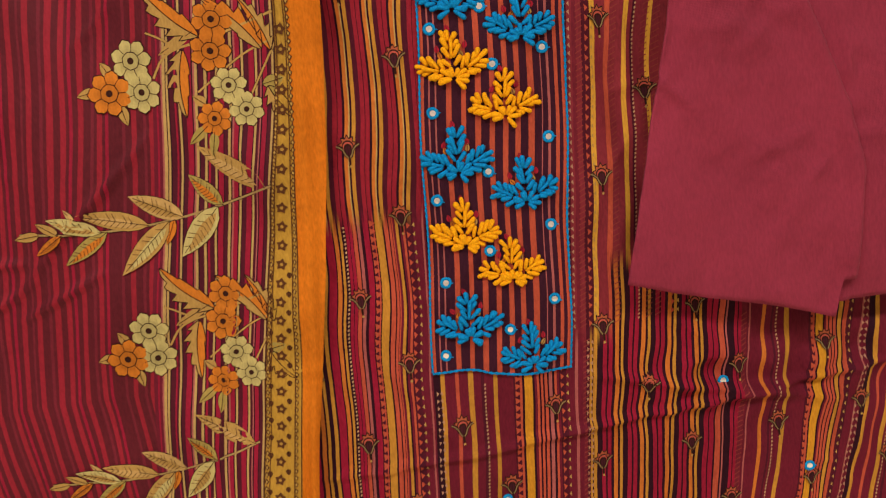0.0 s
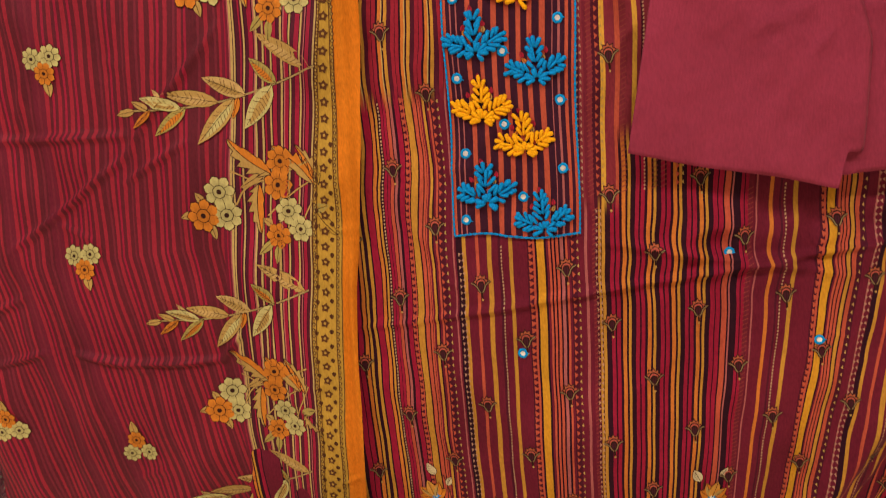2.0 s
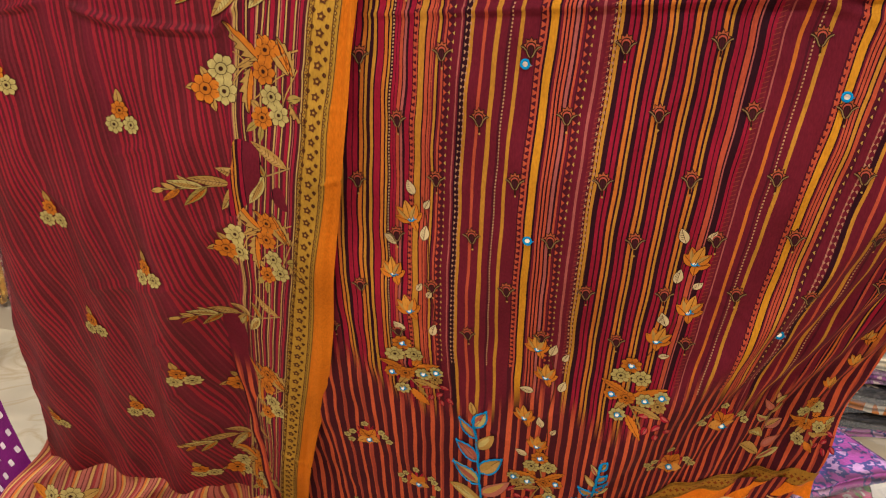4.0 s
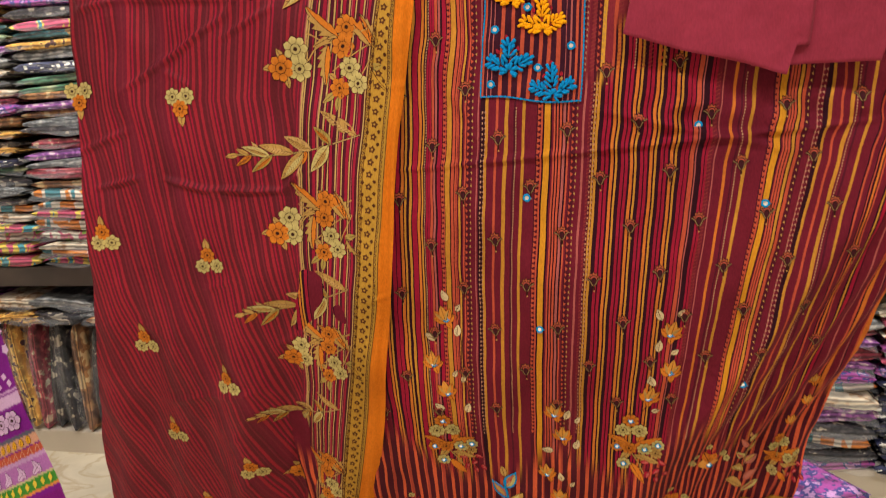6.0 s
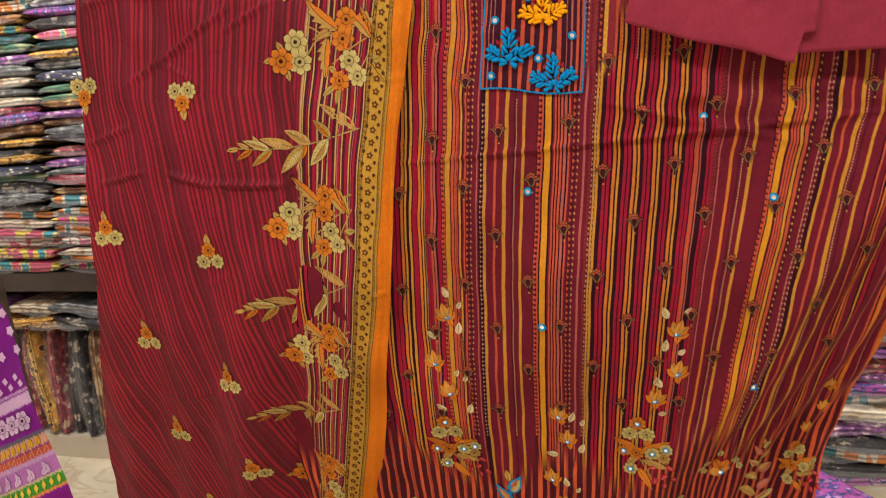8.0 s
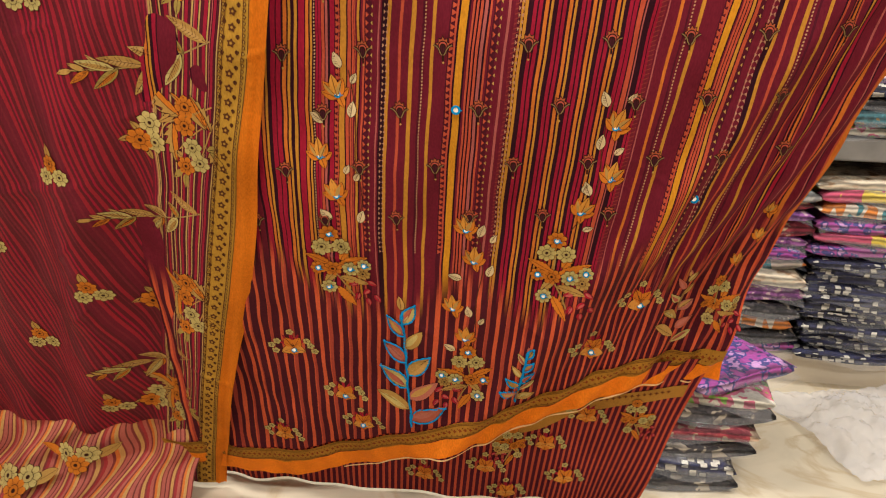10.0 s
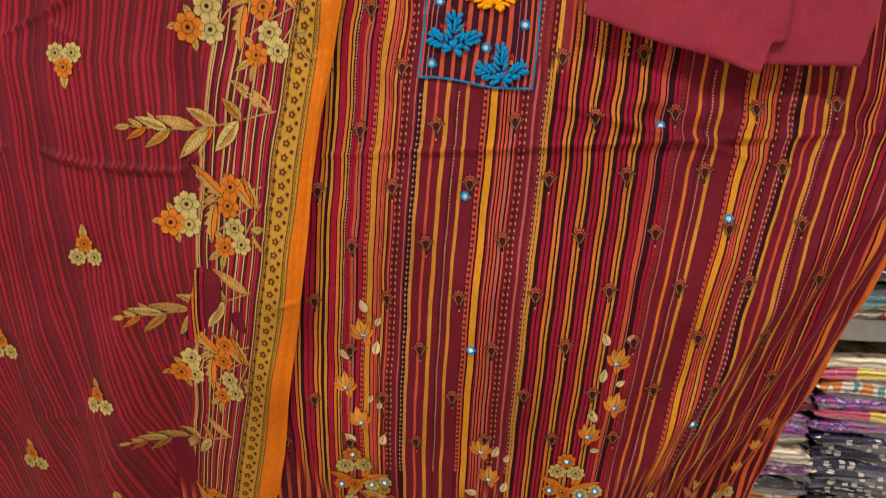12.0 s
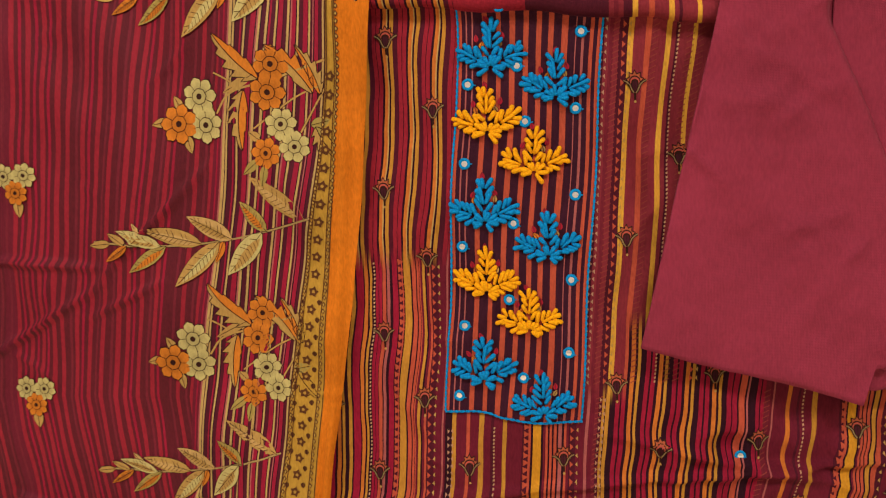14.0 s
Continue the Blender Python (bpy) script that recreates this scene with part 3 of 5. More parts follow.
def packet_mesh(seed, w=0.26, d=0.30, h=0.04):
    """A folded garment in film: soft rounded slab with two or three folded layers showing at the front."""
    r = random.Random(seed)
    n, prof = 13, 12
    verts = []
    layers = r.choice((2, 3))
    for i in range(n):
        t = i / (n - 1)
        x = (t - 0.5) * w
        pinch = 1 - 0.75 * abs(2 * t - 1) ** 7
        bow = 0.10 * h * math.sin(t * 5 + seed)
        for j in range(prof):
            a = j / prof * 6.2832
            c, s = math.cos(a), math.sin(a)
            yy = d / 2 * math.copysign(abs(c) ** 0.25, c)
            zz = h / 2 * math.copysign(abs(s) ** 0.55, s) * pinch
            if c < -0.5:
                yy += 0.006 * math.cos(s * 3.14 * layers) + 0.004 * math.sin(7 * t + seed)
            verts.append((x + 0.004 * math.sin(seed + j), yy, zz + bow + h / 2))
    faces = []
    for i in range(n - 1):
        for j in range(prof):
            k = (j + 1) % prof
            faces.append((i * prof + j, i * prof + k, (i + 1) * prof + k, (i + 1) * prof + j))
    faces.append(tuple(range(prof)))
    faces.append(tuple((n - 1) * prof + j for j in reversed(range(prof))))
    return verts, faces


def flap_mesh(seed, w, h):
    """The loose sealed end of the film, standing out of the packet's front corner."""
    r = random.Random(seed)
    vs, fs = [], []
    for i in range(6):
        t = i / 5
        x = (t - 0.5) * w * 0.96
        for j in range(3):
            s = j / 2
            vs.append((x, -0.15 - 0.022 * s - 0.004 * math.sin(t * 9 + seed), h * 0.45 + 0.012 * math.sin(t * 6 + seed) * s - 0.006 * s))
    for i in range(5):
        for j in range(2):
            fs.append((i * 3 + j, (i + 1) * 3 + j, (i + 1) * 3 + j + 1, i * 3 + j + 1))
    return vs, fs


pack_kinds = {}


def packet(kind, variant, place, turn=(0, 0, 0), height=0.04, group="garment packets on the shelves", where="on the shelf", wide=0.26):
    key = (kind, variant, round(height, 3), wide)
    m = Matrix.Translation(place) @ Euler([radians(a) for a in turn]).to_matrix().to_4x4()
    if key not in pack_kinds:
        v, f = packet_mesh(kind * 7 + variant, w=wide, h=height)
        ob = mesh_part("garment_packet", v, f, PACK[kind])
        tagged(ob, f"{PACK_WORDS[kind]} folded garment in clear film, {where}", "packet", group)
        v, f = flap_mesh(kind + variant, wide, height)
        mesh_part("film_flap", v, f, FILM, ob)
        ob.matrix_basis = m
        pack_kinds[key] = ob
        return ob
    ob = copy_thing(pack_kinds[key], m)
    ob["label"] = f"{PACK_WORDS[kind]} folded garment in clear film, {where}"
    ob["group"] = group
    return ob


def stack(x, z, top, kinds, seed, y=1.225, wide=0.26):
    r = random.Random(seed)
    while True:
        h = r.choice((0.030, 0.036, 0.044)) if kinds != [0] else 0.027
        if z + h > top:
            return z
        k = r.choice(kinds)
        packet(k, r.randrange(2), (x + r.uniform(-0.012, 0.012), y + r.uniform(-0.02, 0.012), z), (r.uniform(-2, 2), r.uniform(-1.5, 1.5), r.uniform(-4, 4) * 0.26 / wide), h, wide=wide)
        z += h * 0.93


MIX = [1, 1, 2, 3, 4, 5, 6, 7, 7, 8, 9, 10, 13, 12, 0]
BRIGHT = [2, 3, 4, 6, 7, 8, 9, 9, 11, 12, 1, 1]
stack(0.655, 0.083, 0.575, BRIGHT, 40, wide=0.24)
for k, xs in enumerate((0.905, 1.18)):
    zn = stack(xs, 0.083, 0.375 - 0.03 * k, [0], 41 + k)
    stack(xs, zn, 0.585, [2, 3, 4, 13, 8, 9, 12, 6], 45 + k)
for k, xs in enumerate((0.655, 0.93, 1.205)):
    stack(xs, 0.666, 1.26, [1, 4, 5, 6, 7, 1, 9, 10, 11, 3, 0], 50 + k)
for k, (xs, wide, top) in enumerate(((-2.40, 0.36, 1.7), (-2.02, 0.36, 1.86), (-1.66, 0.34, 1.8), (-1.33, 0.30, 1.3))):
    zn = stack(xs, 0.702, 0.98, [8, 9, 13, 1, 11, 6, 9, 8, 3], 80 + k, wide=wide)
    stack(xs, zn, top, MIX, 70 + k, wide=wide)
stack(-1.36, 0.083, 0.59, [1, 2, 3, 6, 8, 9, 11, 7], 90)
# packets standing on end under the left-hand board, a mustard one among dark ones
for k in range(15):
    kind = [1, 13, 1, 10, 7, 2, 3, 2, 1, 1, 13, 1, 7, 1, 1][k]
    packet(kind, k % 2, (-2.42 + k * 0.062, 1.24 + 0.012 * (k % 3), 0.083 + 0.208), (0, 90 + (k % 3 - 1) * 2.5 - (5 if kind == 3 else 0), 0), 0.05, where="standing on end", wide=0.40 if kind != 3 else 0.39)
# a few lying flat on top of them
for k in range(8):
    kind = [1, 6, 3, 3, 3, 1, 7, 13][k]
    packet(kind, k % 2, (-2.36 + k * 0.112, 1.225 - 0.015 * (k % 2), 0.502 + 0.004 * (k % 2)), (3, (k % 3 - 1) * 4, (k % 5 - 2) * 4), 0.036, where="lying under the shelf", wide=0.22)
for k in range(4):
    packet([4, 6, 7, 1][k], k % 2, (-2.20 + k * 0.20, 1.23, 0.552), (4, (k % 3 - 1) * 6, (k % 3 - 1) * 7), 0.044, where="lying under the shelf", wide=0.26)
# a loose pile on the floor
for k, (kind, dx, tw, hh) in enumerate(((1, 0.0, 4, 0.034), (0, 0.01, -3, 0.034), (1, 0.03, 6, 0.03), (2, 0.05, -2, 0.030), (1, 0.07, 3, 0.044), (11, 0.085, -6, 0.034), (12, 0.075, 32, 0.04))):
    packet(kind, 1, (0.385 + dx, 0.665 + 0.012 * k, 0.002 + 0.033 * k), (0, 0, tw), hh, group="pile of packets on the floor", where="piled on the floor")

# ------------------------------------------------------------------ the kurti: printed, embroidered front panel
UNIT = 0.000608
kurti = thing("kurti", "maroon striped unstitched kurti front with embroidered yoke, hanging", "garment", (0, 0.25, 0.1))
KINV = Matrix.Translation((0, -0.25, -0.1))


def on_kurti(ob):
    ob.parent = kurti
    ob.matrix_parent_inverse = KINV
    return ob


REPEAT = "R7 K3 R7 K5 O7 K4 Y5 K9 "
UPPER = ("M90 K6 R12 K3 O6 K3 Y5 K8 R9 K3 M40 K6 Y6 K4 R12 K3 M40 K6 Y6 K4 R12 K3 O7 K3 Y5 K8 R11 K3 M14 K6 R12 K3 O6 K3 Y5 K8 R9 K2 R9 K4 O7 K3 Y5 K7 "
         "Y6 K3 R12 K2 O6 K3 Y4 K7 R5 K1 R5 K1 C6 K2 P5 K5 R9 K2 D6 C2 K2 Y12 K3 C7 K2 C4 K1 C2 M4 Y5 K3 M4 C4 D13 M14 P3 M3 K12 "
         "Y7 M18 C6 M16 Y9 M13 D5 M16 Y7 M27 D11 C4 K4 W14 K4 M4 C4 K3 C4 K3 C5 K3 P6 K4 C4 M4 D12 M15 P5 M8 m6 D6 Y4 K2 Y6 K10 "
         + REPEAT * 4 + "R8 K2 R8 K3 C10 K3 P3 K13 R6 K2 R6 m10 M4 P3 M22 O7 M12 D4 M20 Y8 M38 D9 C4 K3 W14 K3 M3 C4 K2 C5 K2 C5 K3 Y7 K3 C8 "
         "D12 M16 P3 M10 K10 Y7 M18 C6 M16 Y9 M13 D5 M16 Y7 M22 K4 C5 M12 K3 C3 K5 O5 K3 C4 M14 K4 Y4 K4 R8 K3 M20 P4 M20 C6 K4 O10 M18 P3 K3 M14 C4 O12")
tok = stripes(UPPER)
left_w = sum(w for c, w in stripes(UPPER.split("Y6 K3 R12 K2 O6")[0])) * UNIT
U0 = -0.208 + 0.0128 - left_w
us, upper = column_grid(tok, U0, UNIT)
# beside the yoke the print is laid out otherwise
LEFT_TOP = stripes("D30 S25 K4 S25 K14 O21 T8 K12 Y22 " * 7 + "D33 S26 K3 S26")
RIGHT_TOP = stripes("D10 N14 m12 N14 D25 X15 N30 C15 N40 X15 N12 D8 N38 X12 N50 D15 K6 C10 K5 R20 K8 O14 K6 X10 K12 R20 K5 R20 K9 O16 K9 N400")
lw = sum(w for c, w in LEFT_TOP) * 0.000164
lus, lcol = column_grid(LEFT_TOP, -0.086 - lw, 0.000164)
rus, rcol = column_grid(RIGHT_TOP, 0.055, 0.00035)


def tone_at(edges, colors, u):
    return colors[np.clip(np.searchsorted(edges, u) - 1, 0, len(colors) - 1)]


keep = np.unique(np.round(np.concatenate([us, lus[(lus > us[0]) & (lus < -0.09)], rus[(rus > 0.05) & (rus < 0.34)]]), 5))
mid = (keep[:-1] + keep[1:]) / 2
upper = tone_at(us, upper, mid)
top = np.where((mid < -0.02)[:, None], tone_at(lus, lcol, mid), tone_at(rus, rcol, mid))
us = keep
ZTOP = 1.70
rows = 380
s = np.linspace(0, 1, rows)[:, None]
ub = us[None, :] + 0 * s
zb = hem_top(kurti_x(us, 0.25))[None, :]
zz = ZTOP + (zb - ZTOP) * s
xx = kurti_x(ub, zz)
yy = kurti_y(xx, zz)
# lower part: dark ground with thin orange stripes
mid = (us[:-1] + us[1:]) / 2
phase = (mid / 0.0155) % 1
phase2 = (mid / 0.031) % 1
lower = np.where((phase < 0.40)[:, None], np.array((0.52, 0.088, 0.035)), np.array((0.062, 0.0085, 0.014)))
lower = np.where(((phase < 0.40) & (phase2 > 0.5) & (phase > 0.12))[:, None], np.array((0.33, 0.05, 0.03)), lower)
zt = 0.545 + 0.05 * np.sin(mid * 23 + 1.2) - 0.07 * np.exp(-((mid + 0.02) / 0.06) ** 2) + 0.05 * smoothstep(0.2, 0.45, mid)
zc = (zz[:, :-1] + zz[:, 1:]) / 2
mix = smoothstep(0.035, -0.035, zc - zt[None, :])[:, :, None]
ztop = np.where(mid < -0.06, 1.345, np.where(mid < 0.10, 1.195, 1.27))
mixt = smoothstep(-0.015, 0.015, zc - ztop[None, :])[:, :, None] * ((mid < 0.30)[None, :, None])
tone = upper[None] * (1 - mixt) + top[None] * mixt
on_kurti(sheet("printed_cloth", xx, yy, zz, COTTON, None, "", tone=tone * (1 - mix) + lower[None] * mix))

# hem: gold printed band and orange edge
hx = np.linspace(-0.60, float(kurti_x(us[-1], 0.41)), 260)
ht = hem_top(hx)


def hem_y(x, z):
    return KURTI(x, z) - 0.003


def hem_strip(name, top, bottom, color, label):
    k = np.linspace(0, 1, 9)[:, None]
    z = ht[None] - top - (bottom - top) * k * (1 + 0.06 * np.sin(hx * 31))[None]
    x = hx[None] + 0 * k
    tone = np.ones((9, len(hx) - 1, 3)) * np.array(color)
    return on_kurti(sheet(name, x, hem_y(x, z), z, COTTON, None, label, tone))


hem_strip("gold_hem_band", 0.0, 0.031, (0.36, 0.165, 0.022), "gold hem band with small dark print")
hem_strip("orange_hem_edge", 0.031, 0.070, (0.76, 0.195, 0.012), "plain orange hem edging")
P = Print(hem_y)
for x in np.arange(-0.58, 0.40, 0.0095):
    z = float(hem_top(x))
    P.disc(x, z - 0.0155, 0.0032, (0.23, 0.05, 0.01), 0.001, 4, 0.25, 8)
    P.disc(x + 0.0047, z - 0.0095, 0.0014, (0.16, 0.05, 0.01), 0.001, n=6)
    P.disc(x + 0.0047, z - 0.0215, 0.0014, (0.16, 0.05, 0.01), 0.001, n=6)
for off in (0.0025, 0.0052, 0.0258, 0.0285):
    xs = np.linspace(-0.59, 0.375, 160)
    P.line(np.stack([xs, hem_top(xs) - off], -1), 0.0012, (0.17, 0.07, 0.012), 0.0009)
on_kurti(P.done("band_print", None))
# frayed pale thread along the cut edge
P = Print(lambda x, z: KURTI(x, z) - 0.004)
xs = np.linspace(-0.25, 0.37, 160)
P.line(np.stack([xs, hem_top(xs) - 0.0705 - 0.004 * np.sin(hx[:160] * 31)], -1), 0.003, (0.75, 0.5, 0.25), 0.0012)
on_kurti(P.done("frayed_edge", None))

# narrow ornament columns


def ornament(u, style, z0=0.60, z1=1.69):
    P = Print(KURTI)
    z, k = z0, 0
    while z < z1:
        zm = z
        x = float(kurti_x(np.float64(u), np.float64(zm)))
        if style == "triangle":
            P.poly([(x - 0.003, zm), (x + 0.0032, zm + 0.0035), (x - 0.003, zm + 0.007)], TONES["C"], 0.0008)
            z += 0.0082
        elif style == "diamond":
            P.poly([(x - 0.0038, zm), (x - 0.0002, zm + 0.0035), (x - 0.0038, zm + 0.007)], TONES["C"], 0.0008)
            P.poly([(x + 0.0042, zm + 0.001), (x + 0.0018, zm + 0.0035), (x + 0.0042, zm + 0.006)], OCHRE, 0.0008)
            z += 0.0095
        elif style == "bead":
            P.poly([(x - 0.003, zm), (x - 0.0004, zm + 0.003), (x - 0.003, zm + 0.005)], (0.40, 0.20, 0.12), 0.0008)
            P.poly([(x + 0.003, zm), (x + 0.0004, zm + 0.003), (x + 0.003, zm + 0.005)], (0.40, 0.20, 0.12), 0.0008)
            z += 0.0078
        elif style == "hatch":
            P.poly([(x - 0.0035, zm), (x + 0.0035, zm + 0.003), (x + 0.0035, zm + 0.0040), (x - 0.0035, zm + 0.0010)], (0.24, 0.040, 0.032), 0.0008)
            z += 0.0056
        else:
            P.poly([(x - 0.0009, zm), (x + 0.0009, zm + 0.0006), (x + 0.0009, zm + 0.0028), (x - 0.0009, zm + 0.0022)], (0.46, 0.24, 0.13), 0.0008)
            z += 0.0042
        k += 1
    return on_kurti(P.done("ornament_stripe", None))


def at_px(px):
    return -0.208 + (px - 586) * UNIT


for px, style in ((742, "diamond"), (775, "bead"), (853, "dash"), (910, "triangle"), (992, "diamond"), (1035, "bead"), (1312, "hatch"), (1029, "hatch"), (1376, "dash"),
                  (1446, "triangle"), (1513, "diamond"), (1546, "bead"), (1624, "dash"), (628, "dash"), (677, "triangle")):
    ornament(at_px(px) + 0.012, style, 0.60, 1.16 if -0.1 < at_px(px) < 0.03 else (1.34 if at_px(px) < 0 else 1.19))
for u, style in ((0.0585, "bead"), (0.080, "diamond"), (0.1285, "dash"), (0.168, "diamond"), (0.070, "hatch"), (0.106, "hatch"), (0.140, "hatch"), (0.150, "hatch")):
    ornament(u, style, 1.205, 1.69)

# scattered lotus motifs of the print
lotus_at = []
for j in range(-8, 8):
    for i in range(-3, 7):
        u = (-0.160 if j % 2 == 0 else -0.110) + 0.1 * i
        z = 1.117 + 0.0767 * j + 0.065 * (u + 0.1)
        x = float(kurti_x(np.float64(u), np.float64(z)))
        inside = z > 1.15 and -0.082 + (z - 1.178) * 0.085 - 0.012 < x < 0.061 + (z - 1.178) * 0.085 + 0.012
        low = 0.60 + 0.05 * abs(x) if x < 0.22 else 0.74
        if not inside and low < z < 1.66 and -0.30 < x < 0.47:
            lotus_at.append((x, z))
def lotus(x, z, k=0.86):
    """A printed lotus: toothed crown, coral arch, dark heart, two rope-like arms meeting below."""
    P = Print(KURTI)
    for big, color, up in ((1.20, DARK, 0.0008), (1.0, (0.36, 0.085, 0.035), 0.0010)):
        pts = []
        for i in range(11):
            a = math.radians(-8 + 196 * i / 10)
            rr = (0.0112 if i % 2 else 0.0076) * big * k
            pts.append((x + math.cos(a) * rr * 0.86, z + 0.001 + math.sin(a) * rr))
        P.poly(pts, color, up)
    P.disc(x, z + 0.0005, 0.0068 * k, DARK, 0.0012, n=12)
    P.disc(x, z + 0.0002, 0.0056 * k, (0.40, 0.075, 0.05), 0.0014, n=12)
    P.disc(x, z - 0.0010, 0.0046 * k, DARK, 0.0016, n=12)
    P.petal(x, z + 0.002, -90, 0.014 * k, 0.0062 * k, (0.055, 0.010, 0.016), lift=0.0018, edge=0.0004)
    for sgn in (-1, 1):
        arm = [(x + sgn * a * k, z + b * k) for a, b in ((0.0132, 0.0018), (0.0092, -0.0002), (0.0058, -0.0035), (0.0036, -0.009), (0.0012, -0.0125))]
        P.line(arm, 0.0029, DARK, 0.0019)
        P.line(arm, 0.0013, (0.22, 0.14, 0.06), 0.0021)
    P.line([(x, z - 0.011), (x, z - 0.0175)], 0.0022, DARK, 0.0013)
    P.disc(x, z - 0.0195, 0.0014, OCHRE, 0.0012, n=6)
    return on_kurti(P.done("printed_lotus", None))


for x, z in lotus_at:
    lotus(x, z)

# ------------------------------------------------------------------ the yoke: dark striped panel, blue cord, stitched leaves, mirrors


def yoke_x(f, z):
    """Across the yoke: f 0 at its left edge, 1 at its right."""
    return -0.082 + 0.143 * f + (z - 1.178) * 0.085 + 0.0012 * np.sin(z * 30 + f * 3)


def yoke_low(f):
    return 1.178 - 0.015 * f + 0.0025 * np.sin(f * 7)


def yoke_y(x, z):
    return KURTI(x, z) - 0.0022


YOKE = "C8 V8 P3 V9 P3 V18 C10 V18 C9 V17 C11 V16 C10 V15 C10 V13 C10 V15 C12 V14 P2 V10 P5 V10 C7 V7 C8"
ytok = stripes(YOKE)
yus, ycol = column_grid(ytok, 0.0, 1.0 / sum(w for c, w in ytok), 0.03)
k = np.linspace(0, 1, 150)[:, None]
zf = 1.605 + (yoke_low(yus)[None] - 1.605) * k
xf = yoke_x(yus[None] + 0 * k, zf)
on_kurti(sheet("yoke_panel", xf, yoke_y(xf, zf), zf, COTTON, None, "dark yoke panel with orange stripes", np.broadcast_to(ycol[None], (150, len(ycol), 3))))


# rolled and folded upper edge
for off, rad, deep in ((0.0, 0.011, 0.012), (0.021, 0.012, 0.004)):
    keep = (us > -0.19) & (us < 0.20)
    ru = us[keep]
    a = np.linspace(-0.3, math.pi + 0.3, 14)[:, None]
    rx = kurti_x(ru, 1.6)[None] + 0 * a
    line = 1.598 - 0.118 * rx + off + 0.002 * np.sin(rx * 60)
    rz = line + rad * np.cos(a)
    ry = KURTI(rx, line - 0.03) - deep - rad * np.sin(a)
    rt = top[np.where(keep)[0][:-1]]
    on_kurti(sheet("rolled_edge", rx, ry, rz, COTTON, None, "rolled upper edge of the striped cloth", np.broadcast_to(rt[None], (14, len(ru) - 1, 3))))


def cord(name, pts, radius, mat, label=""):
    """A twisted cord along points (x, z) of the yoke: two strands."""
    pts = np.asarray(pts, float)
    seg = np.linalg.norm(np.diff(pts, axis=0), axis=1)
    d = np.concatenate([[0], np.cumsum(seg)])
    m = int(d[-1] / 0.0016)
    t = np.linspace(0, d[-1], m)
    x, z = np.interp(t, d, pts[:, 0]), np.interp(t, d, pts[:, 1])
    dirx, dirz = np.gradient(x), np.gradient(z)
    ll = np.hypot(dirx, dirz)
    nx, nz = -dirz / ll, dirx / ll
    y0 = yoke_y(x, z) - radius * 0.8
    verts, faces = [], []
    for ph in (0, math.pi):
        a = t / 0.006 * 6.2832 / 2 + ph
        cx, cy, cz = x + nx * np.cos(a) * radius * 0.55, y0 + np.sin(a) * radius * 0.4, z + nz * np.cos(a) * radius * 0.55
        base = len(verts)
        for i in range(m):
            for q in range(5):
                b = q / 5 * 6.2832
                verts.append((cx[i] + nx[i] * math.cos(b) * radius * 0.62, cy[i] + math.sin(b) * radius * 0.62, cz[i] + nz[i] * math.cos(b) * radius * 0.62))
        for i in range(m - 1):
            for q in range(5):
                r = (q + 1) % 5
                faces.append((base + i * 5 + q, base + i * 5 + r, base + (i + 1) * 5 + r, base + (i + 1) * 5 + q))
    return on_kurti(mesh_part(name, verts, faces, mat, None, label))


zs = np.linspace(1.605, 1.180, 40)
cord("left_cord", np.stack([yoke_x(0.0, zs), zs], -1), 0.0012, BLUE_THREAD, "blue braided cord")
fs = np.linspace(0.0, 1.0, 24)
cord("lower_cord", np.stack([yoke_x(fs, 1.175), yoke_low(fs) + 0.0005], -1), 0.0013, BLUE_THREAD, "blue braided cord")
zs = np.linspace(1.164, 1.60, 40)
cord("right_cord", np.stack([yoke_x(1.0, zs), zs], -1), 0.0012, BLUE_THREAD, "blue braided cord")


def knot(verts, faces, x, y, z, angle, length, fat, tilt=0.0):
    """One thick bullion stitch: a plump capsule, fuller at its outer end."""
    ca, sa = math.cos(radians(angle)), math.sin(radians(angle))
    base = len(verts)
    rings = ((0.0, 0.35), (0.15, 0.75), (0.5, 0.85), (0.78, 1.0), (0.93, 0.78), (1.0, 0.3))
    for t, w in rings:
        px, pz = x + ca * length * t, z + sa * length * t
        py = y - fat * 0.75 - tilt * t - 0.0012 * math.sin(t * 3.1)
        for q in range(6):
            b = q / 6 * 6.2832
            verts.append((px - sa * math.cos(b) * fat * w, py - math.sin(b) * fat * w * 0.85, pz + ca * math.cos(b) * fat * w))
    for i in range(len(rings) - 1):
        for q in range(6):
            r = (q + 1) % 6
            faces.append((base + i * 6 + q, base + i * 6 + r, base + (i + 1) * 6 + r, base + (i + 1) * 6 + q))
    faces.append(tuple(base + q for q in reversed(range(6))))
    faces.append(tuple(base + len(rings) * 6 - 6 + q for q in range(6)))


